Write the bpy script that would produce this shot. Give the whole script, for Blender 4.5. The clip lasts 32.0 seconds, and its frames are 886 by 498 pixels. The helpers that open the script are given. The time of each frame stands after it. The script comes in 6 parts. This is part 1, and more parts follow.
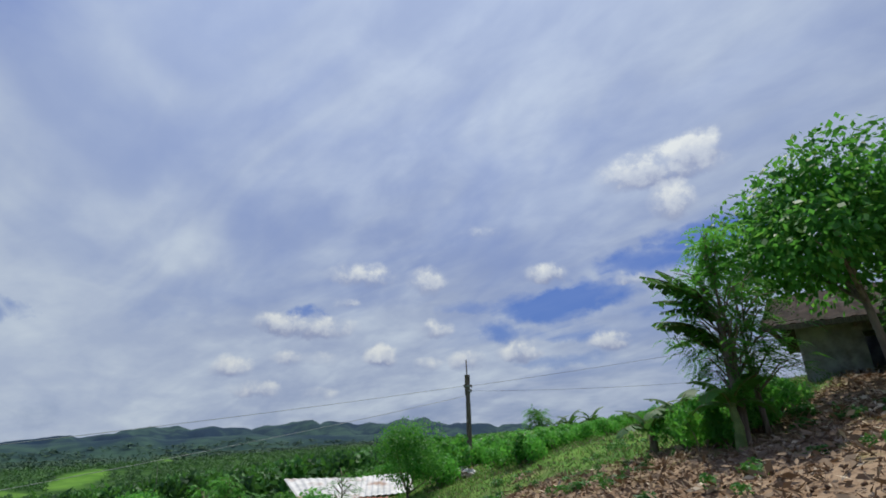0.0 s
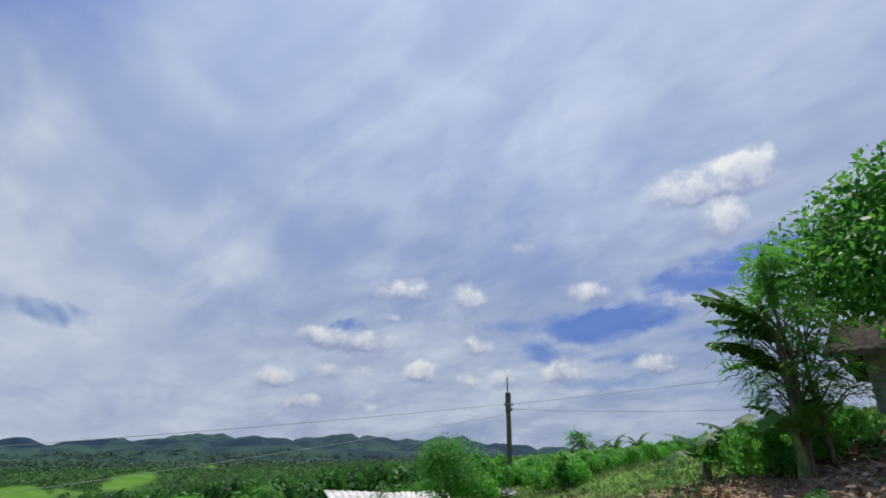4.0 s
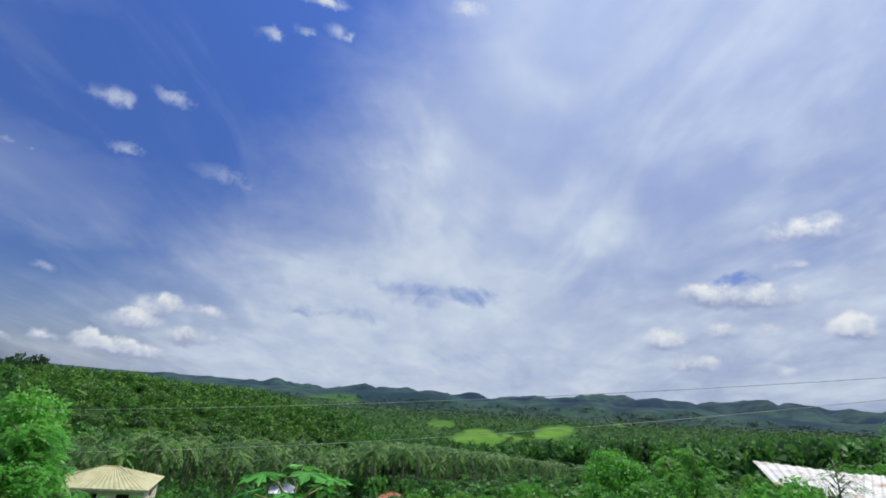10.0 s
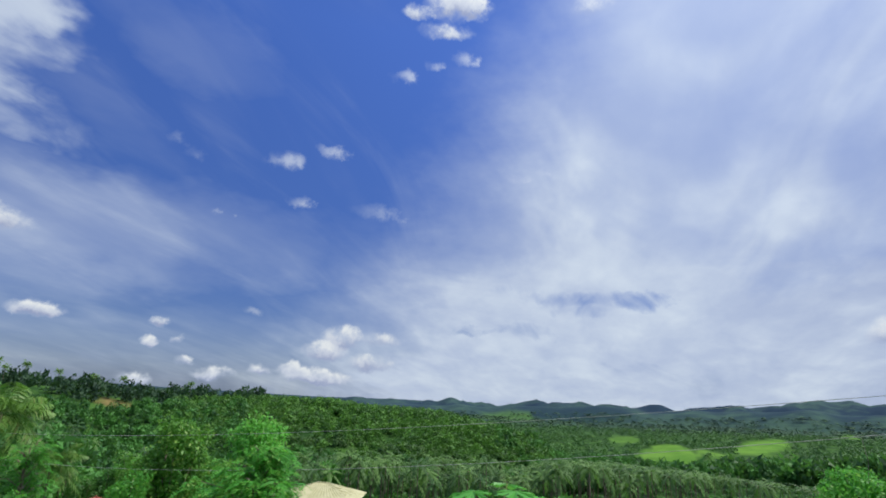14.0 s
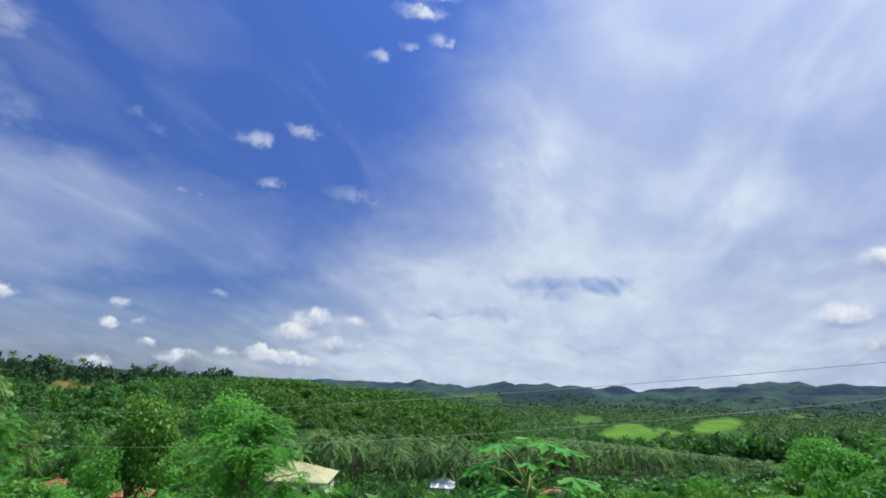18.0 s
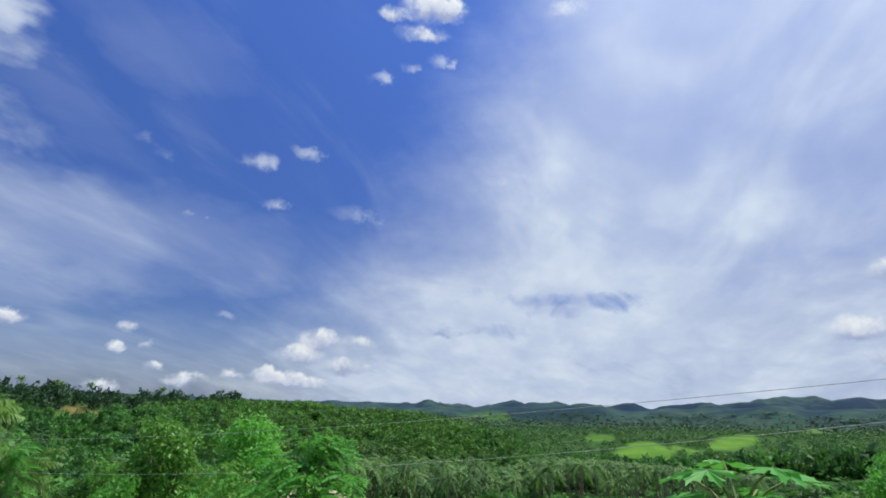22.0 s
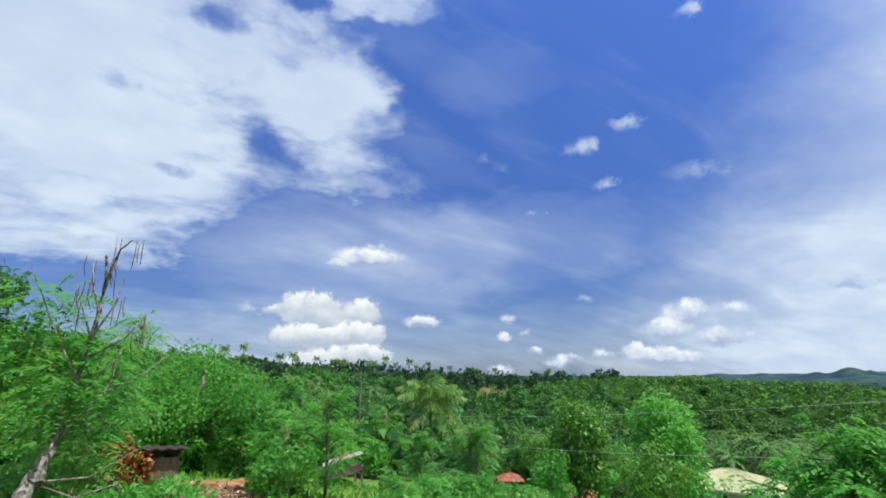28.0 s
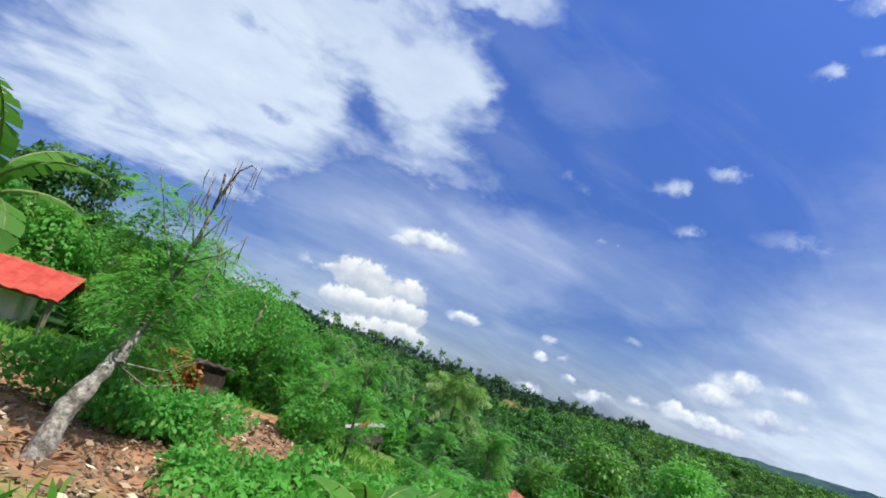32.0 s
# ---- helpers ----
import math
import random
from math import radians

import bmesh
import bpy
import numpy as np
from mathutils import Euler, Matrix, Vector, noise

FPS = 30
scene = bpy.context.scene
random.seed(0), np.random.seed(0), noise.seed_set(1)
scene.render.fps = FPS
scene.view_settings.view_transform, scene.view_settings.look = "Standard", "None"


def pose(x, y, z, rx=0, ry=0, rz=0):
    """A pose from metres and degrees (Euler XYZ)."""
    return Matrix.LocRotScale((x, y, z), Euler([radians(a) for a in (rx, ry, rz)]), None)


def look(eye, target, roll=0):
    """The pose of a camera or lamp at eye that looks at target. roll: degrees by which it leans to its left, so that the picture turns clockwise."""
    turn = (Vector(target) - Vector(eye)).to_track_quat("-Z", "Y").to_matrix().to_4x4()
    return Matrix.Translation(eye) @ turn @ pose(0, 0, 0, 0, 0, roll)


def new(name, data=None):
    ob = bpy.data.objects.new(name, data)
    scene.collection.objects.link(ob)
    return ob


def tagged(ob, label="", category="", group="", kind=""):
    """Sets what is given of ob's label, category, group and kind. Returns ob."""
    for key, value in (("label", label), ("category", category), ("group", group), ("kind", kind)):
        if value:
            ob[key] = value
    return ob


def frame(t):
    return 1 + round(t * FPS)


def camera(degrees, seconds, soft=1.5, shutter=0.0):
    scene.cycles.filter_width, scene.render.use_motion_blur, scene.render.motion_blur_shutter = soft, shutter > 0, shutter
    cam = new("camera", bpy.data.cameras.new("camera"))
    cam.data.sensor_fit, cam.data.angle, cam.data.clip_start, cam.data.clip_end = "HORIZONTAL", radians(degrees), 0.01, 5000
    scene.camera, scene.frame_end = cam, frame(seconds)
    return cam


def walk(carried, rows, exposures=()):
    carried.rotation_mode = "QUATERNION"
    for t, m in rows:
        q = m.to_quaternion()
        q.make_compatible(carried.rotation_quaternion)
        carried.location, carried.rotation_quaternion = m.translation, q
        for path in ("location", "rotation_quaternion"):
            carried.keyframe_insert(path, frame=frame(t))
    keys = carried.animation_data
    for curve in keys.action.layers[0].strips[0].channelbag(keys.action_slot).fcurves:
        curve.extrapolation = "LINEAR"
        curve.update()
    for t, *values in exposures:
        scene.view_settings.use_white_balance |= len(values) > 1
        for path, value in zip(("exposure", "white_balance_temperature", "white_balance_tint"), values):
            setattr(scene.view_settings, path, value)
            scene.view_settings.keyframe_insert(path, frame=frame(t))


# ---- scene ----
# ---------------------------------------------------------------- camera
cam = camera(83.8, 32.0, soft=1.75)
# seconds, x, y, z, yaw (to the left), pitch (up), roll
PATH = [
    (0.0, 0.00, 0.00, 1.60, -0.20, 21.44, -0.58),
    (0.5, 0.01, 0.01, 1.59, -0.29, 22.54, -0.03),
    (1.0, 0.01, 0.01, 1.57, -0.24, 23.24, 0.56),
    (1.5, 0.01, 0.01, 1.56, -0.31, 23.51, 0.55),
    (2.0, 0.02, 0.02, 1.55, -0.21, 23.66, 0.68),
    (2.5, -0.00, 0.04, 1.56, 0.57, 23.54, 1.04),
    (4.5, -0.09, -0.04, 1.51, 8.32, 23.00, 3.04),
    (5.0, -0.11, -0.06, 1.50, 12.58, 21.66, 3.86),
    (5.5, -0.11, -0.07, 1.50, 15.64, 20.42, 4.16),
    (6.0, -0.15, -0.06, 1.49, 18.91, 19.76, 4.55),
    (6.5, -0.20, -0.03, 1.50, 23.11, 19.07, 5.04),
    (7.0, -0.23, -0.00, 1.52, 27.46, 18.52, 5.26),
    (7.5, -0.23, 0.01, 1.55, 30.96, 18.18, 5.26),
    (8.0, -0.27, -0.01, 1.55, 34.53, 17.86, 5.07),
    (8.5, -0.29, -0.02, 1.54, 37.51, 17.57, 4.96),
    (9.0, -0.31, -0.06, 1.54, 40.71, 17.19, 5.01),
    (9.5, -0.36, -0.11, 1.53, 44.35, 16.79, 5.57),
    (10.0, -0.37, -0.17, 1.53, 47.65, 16.43, 5.56),
    (10.5, -0.38, -0.20, 1.53, 50.50, 16.08, 5.41),
    (11.0, -0.42, -0.25, 1.54, 53.59, 15.75, 5.09),
    (11.5, -0.44, -0.26, 1.54, 55.99, 15.63, 4.31),
    (12.0, -0.49, -0.28, 1.54, 58.08, 15.90, 3.81),
    (12.5, -0.53, -0.29, 1.52, 59.61, 16.20, 3.33),
    (13.0, -0.56, -0.29, 1.51, 60.86, 16.41, 3.38),
    (13.5, -0.59, -0.30, 1.52, 62.63, 16.48, 3.44),
    (14.0, -0.61, -0.33, 1.50, 66.05, 16.81, 3.36),
    (14.5, -0.61, -0.33, 1.48, 68.04, 16.81, 3.05),
    (16.5, -0.68, -0.39, 1.25, 68.96, 16.41, 1.76),
    (17.0, -0.83, -0.47, 1.19, 68.00, 15.64, 4.22),
    (17.5, -1.05, -0.57, 1.13, 64.50, 15.49, 3.68),
    (18.0, -1.30, -0.72, 1.11, 62.43, 15.07, 3.19),
    (18.5, -1.52, -0.81, 1.07, 62.39, 14.37, 2.47),
    (19.0, -1.76, -0.90, 1.02, 61.50, 13.96, 0.41),
    (19.5, -2.02, -1.00, 0.98, 61.71, 10.01, 0.31),
    (20.0, -2.28, -1.05, 0.97, 61.66, 9.49, 0.26),
    (20.5, -2.56, -1.08, 0.96, 60.08, 9.33, 0.08),
    (21.0, -2.84, -1.12, 0.94, 59.77, 10.62, 0.88),
    (21.5, -3.10, -1.18, 0.93, 60.65, 14.82, 1.51),
    (22.0, -3.34, -1.30, 0.92, 63.20, 17.16, 2.36),
    (22.5, -3.54, -1.42, 0.89, 64.84, 18.04, 3.10),
    (23.0, -3.79, -1.61, 0.87, 66.07, 18.53, 3.78),
    (23.5, -3.97, -1.76, 0.76, 71.29, 18.22, 5.54),
    (24.0, -4.12, -1.85, 0.71, 76.20, 16.95, 5.87),
    (24.5, -4.26, -1.90, 0.73, 81.20, 15.97, 6.62),
    (26.5, -4.84, -2.14, 1.00, 92.39, 14.44, 3.97),
    (27.0, -4.94, -2.26, 0.97, 97.04, 14.24, 3.49),
    (27.5, -5.03, -2.36, 0.99, 101.16, 14.17, 1.87),
    (28.0, -5.07, -2.44, 0.98, 102.69, 13.98, -0.37),
    (28.5, -5.08, -2.54, 0.95, 103.69, 14.11, -0.61),
    (29.0, -5.09, -2.62, 0.94, 106.51, 14.07, 0.33),
    (29.5, -5.10, -2.73, 0.94, 107.62, 13.88, 3.10),
    (30.0, -5.11, -2.82, 0.93, 107.61, 13.15, 3.93),
    (30.5, -5.14, -2.88, 0.93, 107.46, 12.76, 5.29),
    (31.0, -5.19, -2.90, 0.93, 107.56, 12.57, 6.42),
    (31.5, -5.16, -2.90, 0.92, 107.32, 12.71, 9.75),
    (32.0, -5.10, -2.88, 0.87, 109.75, 12.61, 16.39),
]
EXPOSURES = [(0.0, -0.13, 6500, 7), (2.5, -0.11, 6500, 7), (6.0, 0.03, 6500, 9), (9.0, 0.10, 6500, 9), (13.0, 0.16, 6500, 8), (17.0, 0.2, 6500, 8), (20.0, 0.36, 6500, 9),
             (22.0, 0.22, 6500, 8), (24.0, 0.26, 6500, 7), (28.0, 0.46, 6500, 5), (32.0, 0.50, 6500, 6)]


def heading(x, y, z, yaw, pitch, roll):
    a, p = radians(yaw), radians(pitch)
    way = Vector((-math.sin(a) * math.cos(p), math.cos(a) * math.cos(p), math.sin(p)))
    return look((x, y, z), Vector((x, y, z)) + way, roll)


walk(cam, [(t, heading(*row)) for t, *row in PATH], exposures=EXPOSURES)

# ---------------------------------------------------------------- sun, sky, clouds
SKY_STRENGTH, CLOUD_LIGHT = 0.115, 8.3
SUN_AZ, SUN_EL = -6.0, 64.0        # degrees to the left of +y, above the horizon


def toward(az, el):
    a, e = radians(az), radians(el)
    return Vector((-math.sin(a) * math.cos(e), math.cos(a) * math.cos(e), math.sin(e)))


sun = new("sun", bpy.data.lights.new("sun", "SUN"))
sun.data.energy, sun.data.angle, sun.data.color = 4.4, radians(0.6), (1.0, 0.96, 0.88)
sun.matrix_world = look(toward(SUN_AZ, SUN_EL) * 50, (0, 0, 0))

world = bpy.data.worlds.new("world")
scene.world = world
world.use_nodes = True
world.cycles.sampling_method, world.cycles.sample_map_resolution = "MANUAL", 256
wt = world.node_tree
wt.nodes.clear()


def node(tree, kind, values=(), **props):
    """A node with its properties and its inputs, which are numbers, colours or sockets."""
    n = tree.nodes.new(kind)
    for key, value in props.items():
        setattr(n, key, value)
    for key, value in dict(values).items():
        if isinstance(value, bpy.types.NodeSocket):
            tree.links.new(value, n.inputs[key])
        else:
            n.inputs[key].default_value = value
    return n


def calc(tree, op, a, b=0.0, c=0.0, clamp=False):
    return node(tree, "ShaderNodeMath", {0: a, 1: b, 2: c}, operation=op, use_clamp=clamp).outputs[0]


def vec(tree, op, a, b=(0, 0, 0)):
    n = node(tree, "ShaderNodeVectorMath", {0: a, 1: b}, operation=op)
    return n.outputs["Value"] if op in ("DOT_PRODUCT", "LENGTH") else n.outputs[0]


def mixed(tree, fac, a, b):
    return node(tree, "ShaderNodeMix", {0: fac, 6: a, 7: b}, data_type="RGBA").outputs[2]


def ranged(tree, value, lo, hi, to_lo=0.0, to_hi=1.0, smooth=True):
    return node(tree, "ShaderNodeMapRange", {0: value, 1: lo, 2: hi, 3: to_lo, 4: to_hi},
                interpolation_type="SMOOTHSTEP" if smooth else "LINEAR").outputs[0]


def rgb(r, g, b):
    return (r, g, b, 1.0)


# one puff: adds its density and its height within the puff to the running fields
puff_group = bpy.data.node_groups.new("puff", "ShaderNodeTree")
for name, kind in (("Place", "NodeSocketVector"), ("Centre", "NodeSocketVector"), ("Spread", "NodeSocketVector"),
                   ("Weight", "NodeSocketFloat"), ("Density", "NodeSocketFloat"), ("Lift", "NodeSocketFloat")):
    puff_group.interface.new_socket(name, in_out="INPUT", socket_type=kind)
for name in ("Density", "Lift"):
    puff_group.interface.new_socket(name, in_out="OUTPUT", socket_type="NodeSocketFloat")
gi, go = puff_group.nodes.new("NodeGroupInput"), puff_group.nodes.new("NodeGroupOutput")
nudge = calc(puff_group, "MULTIPLY", gi.outputs["Density"], 1e-9)        # keeps the puffs worked out one after another
here = vec(puff_group, "ADD", gi.outputs["Place"], nudge)
off = vec(puff_group, "MULTIPLY", vec(puff_group, "SUBTRACT", here, gi.outputs["Centre"]), gi.outputs["Spread"])
rise = node(puff_group, "ShaderNodeSeparateXYZ", {0: off}).outputs[1]
low = calc(puff_group, "MULTIPLY", calc(puff_group, "MINIMUM", rise, 0.0), 0.9)   # flatter undersides
dens = calc(puff_group, "SUBTRACT", calc(puff_group, "SUBTRACT", 1.0, vec(puff_group, "DOT_PRODUCT", off, off)), calc(puff_group, "MULTIPLY", low, low))
dens = calc(puff_group, "MULTIPLY", calc(puff_group, "MAXIMUM", dens, 0.0), gi.outputs["Weight"])
puff_group.links.new(calc(puff_group, "ADD", gi.outputs["Density"], dens), go.inputs["Density"])
puff_group.links.new(calc(puff_group, "MULTIPLY_ADD", dens, rise, gi.outputs["Lift"]), go.inputs["Lift"])

way = node(wt, "ShaderNodeTexCoord").outputs["Generated"]
sx, sy, sz = node(wt, "ShaderNodeSeparateXYZ", {0: way}).outputs
azim = calc(wt, "MULTIPLY", calc(wt, "ARCTAN2", calc(wt, "MULTIPLY", sx, -1.0), sy), 57.2958)
elev = calc(wt, "MULTIPLY", calc(wt, "ARCSINE", sz), 57.2958)
place = node(wt, "ShaderNodeCombineXYZ", {0: azim, 1: elev}).outputs[0]


def churn(scale, detail, amount, stretch=(1, 1, 1)):
    n = node(wt, "ShaderNodeTexNoise", {"Vector": vec(wt, "MULTIPLY", way, stretch), "Scale": scale, "Detail": detail, "Roughness": 0.6})
    return n.outputs["Fac"], vec(wt, "MULTIPLY", vec(wt, "SUBTRACT", n.outputs["Color"], (0.5, 0.5, 0.5)), (amount, amount, 0))


fine_f, fine_v = churn(26, 7, 2.2)
_, wide_v = churn(5, 4, 12, (1, 1, 2.2))
# the high sheets lie on a level layer, drawn out along one wind that blows towards 45 degrees
level = calc(wt, "ADD", calc(wt, "MAXIMUM", sz, 0.0), 0.26)
lx, ly = calc(wt, "DIVIDE", sx, level), calc(wt, "DIVIDE", sy, level)
down_wind = calc(wt, "MULTIPLY", calc(wt, "SUBTRACT", ly, lx), 0.7071)
cross_wind = calc(wt, "MULTIPLY", calc(wt, "ADD", ly, lx), 0.7071)


def layer_noise(along, across, scale, detail, twist=0.5):
    v = node(wt, "ShaderNodeCombineXYZ", {0: calc(wt, "MULTIPLY", down_wind, along), 1: calc(wt, "MULTIPLY", cross_wind, across)}).outputs[0]
    return node(wt, "ShaderNodeTexNoise", {"Vector": v, "Scale": scale, "Detail": detail, "Roughness": 0.55, "Distortion": twist}).outputs["Fac"]


streak_f = layer_noise(0.6, 1.3, 1.3, 4, 0.9)
comb_f = layer_noise(0.7, 2.2, 1.7, 4, 1.2)
billow_f = layer_noise(1.0, 1.3, 2.2, 5, 0.3)
dapple_f = layer_noise(1.0, 1.5, 5.5, 6, 0.4)
ragged = vec(wt, "ADD", place, fine_v)
torn = vec(wt, "ADD", place, vec(wt, "ADD", vec(wt, "MULTIPLY", fine_v, (2.6, 1.0, 0)), vec(wt, "MULTIPLY", wide_v, (0.3, 0.05, 0))))
swept = vec(wt, "ADD", vec(wt, "ADD", place, wide_v), fine_v)


class Field:
    """A running sum of puffs."""

    before = 0.0                    # the fields are worked out one after another

    def __init__(self, at, *rows):
        self.at, self.density, self.lift = at, calc(wt, "MULTIPLY", Field.before, 1e-9), 0.0
        for row in rows:
            for text in row.split(","):
                self.puff(*map(float, text.split()))
        Field.before = self.density

    def puff(self, az, el, wide, high, weight=1.0):
        g = node(wt, "ShaderNodeGroup", {}, node_tree=puff_group)
        for key, value in (("Place", self.at), ("Centre", (az, el, 0)), ("Spread", (1 / wide, 1 / high, 0)),
                           ("Weight", weight), ("Density", self.density), ("Lift", self.lift)):
            if isinstance(value, bpy.types.NodeSocket):
                wt.links.new(value, g.inputs[key])
            else:
                g.inputs[key].default_value = value
        self.density, self.lift = g.outputs["Density"], g.outputs["Lift"]


# azimuth, elevation, half width, half height and weight of each puff
heap = Field(ragged,                # the cumulus
             "-26.8 27.6 8.6 3.0 1.1, -31.3 28.8 3.6 2.4 .8, -27.6 23.9 3.2 2.8 .8, 9.7 18.1 5.2 2.0 .75, 1.8 17.6 3.2 2.2 .65, -12.5 18 3.0 1.7 1, 15.4 12.1 6.4 2.0 1, 19.3 12.2 2.6 1.7 .5",
             "11.3 14.9 1.9 .8 .5, .8 12.2 2.6 1.4 .8, 22.8 7.5 2.6 1.7 .9, 17.4 8.7 2.2 1.1 .6, 20.4 5.2 3.2 1.3 .75, 13.8 8.5 3.2 1.1 .4, 13.5 4.9 2.4 1.1 .45",
             "7.2 9.1 2.5 1.6 1, 1.8 8.3 2.0 1 .55, -2.7 8.6 2.8 1.6 .95, -8.9 9.3 3.1 1.6 1.1, -18.7 10.1 2.9 1.5 1, -21.8 16.5 2 .9 .8, -4.9 23.2 3.6 1.1 .4",
             "76.9 5.7 2.7 1.8 1, 78.7 4.1 2.9 1.5 .95, 73.3 3.1 3.0 1.3 .95, 79.4 1.4 4.3 1.2 1, 81.9 2.1 2.0 .9 .7, 72.7 5.8 2.5 1.2 .6, 85.1 1.8 1.6 .9 .8, 89.5 .9 2.6 .9 .85, 96.4 .2 1.7 .9 .9",
             "92.4 2 .9 .7 .8, 95.9 3.6 1.1 .7 .85, 93.4 4.2 .8 .7 .75, 95.3 5.8 1.1 .8 1, 86.6 7.8 1.3 .7 .4, 66.5 43.1 4.9 2.4 1, 71.5 42 2.6 1.2 .9, 67.4 40.4 4.4 1.2 .7, 63.2 42.8 3 1.6 .8, 47.5 42.3 3.6 1.5 .5",
             "111.4 12.9 5.0 1.7 1.1, 114.9 12 2 .7 .6, 105.1 5.7 2.6 1.1 1.1, 124.3 6.9 1.5 .9 .4")
wisp = Field(torn,                  # torn thin clouds in the blue
             "86.1 24.4 2.9 1.5 .9, 80.4 26.5 2.7 1.0 1, 83.3 20.2 2.0 1.0 .95, 91.4 17.7 2.1 .7 .85, 73.8 20.1 5.2 1.7 .6, 56.9 25.1 2.4 .7 .9, 54 25.9 .9 .6 .7, 72 35.6 1.9 1 .9, 68.2 36.9 1.4 .7 .7",
             "64.4 37.8 1.7 1.3 .85, 97.5 24.1 1.9 .9 .5, 95.4 23.1 1.8 1 .4")
veil = Field(vec(wt, "ADD", place, vec(wt, "MULTIPLY", wide_v, (1.0, 0.8, 0))),          # high thin sheets
             "-10 48 50 22 .30, 56 9 28 6 .18, 25 8 34 6 .35, 96 14 18 7 .26, 100 3 50 5 .16, 76 15 13 5 .10, 96 33 10 5 .12, 113 12 20 9 .42, 128 4 16 5 .3")
mass = Field(swept,                 # the broad bright mottled mass
             "150 31 28 20 1.8, 136 20 17 9 1.1, 121.4 32.2 13 7.5 1.1, 119.6 43 17 8 1.2, 148 13 18 6 1.1, 114 21.5 9.5 5 .75, 116 28 10 7 .9, 131 13.8 8.4 3.5 .5, 109.6 39.5 7.5 4 .7, 125 62 36 18 .9")
hole = Field(torn, "139.6 27.4 3.0 1.6 1, 133.4 20.4 2.2 .9 .9, 130.5 35.4 4.0 1.8 1, 120.3 39.2 4 1.3 1, 131.1 14.9 3 1 .5")
gap = Field(vec(wt, "ADD", place, vec(wt, "ADD", vec(wt, "MULTIPLY", wide_v, (0.9, 0.16, 0)), vec(wt, "MULTIPLY", fine_v, (2.4, 0.9, 0)))),   # where the blue shows through
            "-11.8 14.1 7 2.5 1, -17 15.3 6 2.2 1, -24.2 18.0 8 2.0 1.3, -31 19.9 7 1.9 1.3, -5.8 11.7 3.4 1.5 .7, 14.6 13.8 2.6 1.1 .7, -14.1 11.3 7 1.5 .6, -13.8 8.2 7 1 .45, -25 13.1 7 1 .5, 35 10.4 7 1.5 .15",
            "-2.5 14.4 4.4 1 .55, 49.0 10.2 9 2.6 .62, 43 11.2 6 2.0 .35, 55.4 7.6 8 1.8 .42, 54 11.8 8 1.8 .40, 61.9 7.3 4 .9 .4")

spread = ranged(wt, vec(wt, "DOT_PRODUCT", swept, (1, 0.6, 0)), 90.0, 62.0)               # the sheet ends towards the left
low_haze = calc(wt, "EXPONENT", calc(wt, "MULTIPLY", calc(wt, "MAXIMUM", elev, 0.0), -0.16))
dapple = calc(wt, "MULTIPLY", calc(wt, "SUBTRACT", dapple_f, 0.50), 2.0)
thick = calc(wt, "SUBTRACT", calc(wt, "ADD", mass.density, dapple), calc(wt, "MULTIPLY", hole.density, 0.9))
massed = calc(wt, "MULTIPLY", calc(wt, "MULTIPLY", ranged(wt, thick, -0.35, 1.45), ranged(wt, mass.density, 0.0, 0.8)), 0.90)
sheet = calc(wt, "ADD", calc(wt, "ADD", veil.density, calc(wt, "MULTIPLY", spread, 0.88)), calc(wt, "MULTIPLY", low_haze, 0.32))
sheet = calc(wt, "ADD", sheet, ranged(wt, comb_f, 0.44, 0.78, 0.0, 0.12))
sheet = calc(wt, "MULTIPLY", sheet, ranged(wt, streak_f, 0.30, 0.70, 0.74, 1.12))
sheet = calc(wt, "MULTIPLY", sheet, calc(wt, "SUBTRACT", 1.0, calc(wt, "MULTIPLY", ranged(wt, calc(wt, "MULTIPLY", gap.density, ranged(wt, comb_f, 0.35, 0.65, 1.3, 0.75)), 0.0, 1.1), 0.88)))
veil_a = calc(wt, "MINIMUM", calc(wt, "MAXIMUM", sheet, massed), 0.95)
grey = calc(wt, "ADD", calc(wt, "MULTIPLY", streak_f, 0.5), calc(wt, "MULTIPLY", billow_f, 0.5))
veil_low = mixed(wt, ranged(wt, azim, 4.0, 44.0), rgb(0.34, 0.41, 0.61), rgb(0.46, 0.54, 0.73))
shine = calc(wt, "MULTIPLY_ADD", grey, 1.15, calc(wt, "MULTIPLY_ADD", massed, 0.09, calc(wt, "MULTIPLY", calc(wt, "SUBTRACT", dapple_f, 0.5), 0.30)))
veil_c = mixed(wt, ranged(wt, shine, 0.36, 0.96), veil_low, rgb(0.70, 0.78, 0.88))
crumble = ranged(wt, fine_f, 0.32, 0.68, 0.45, 1.5)
heap_a = ranged(wt, calc(wt, "MULTIPLY", heap.density, crumble), 0.0, 0.98)
lift = calc(wt, "DIVIDE", heap.lift, calc(wt, "ADD", heap.density, 0.05))
bright = calc(wt, "ADD", lift, calc(wt, "MULTIPLY", calc(wt, "SUBTRACT", fine_f, 0.5), 1.2))
heap_c = mixed(wt, ranged(wt, bright, -0.50, 0.10), rgb(0.27, 0.32, 0.52), rgb(0.58, 0.63, 0.75))
heap_c = mixed(wt, ranged(wt, bright, 0.0, 0.60), heap_c, rgb(0.80, 0.83, 0.86))
wisp_a = calc(wt, "MULTIPLY", ranged(wt, calc(wt, "MULTIPLY", wisp.density, crumble), 0.0, 1.5), 0.62)
veil_c = mixed(wt, wisp_a, veil_c, rgb(0.80, 0.85, 0.93))
veil_a = calc(wt, "MAXIMUM", veil_a, wisp_a)
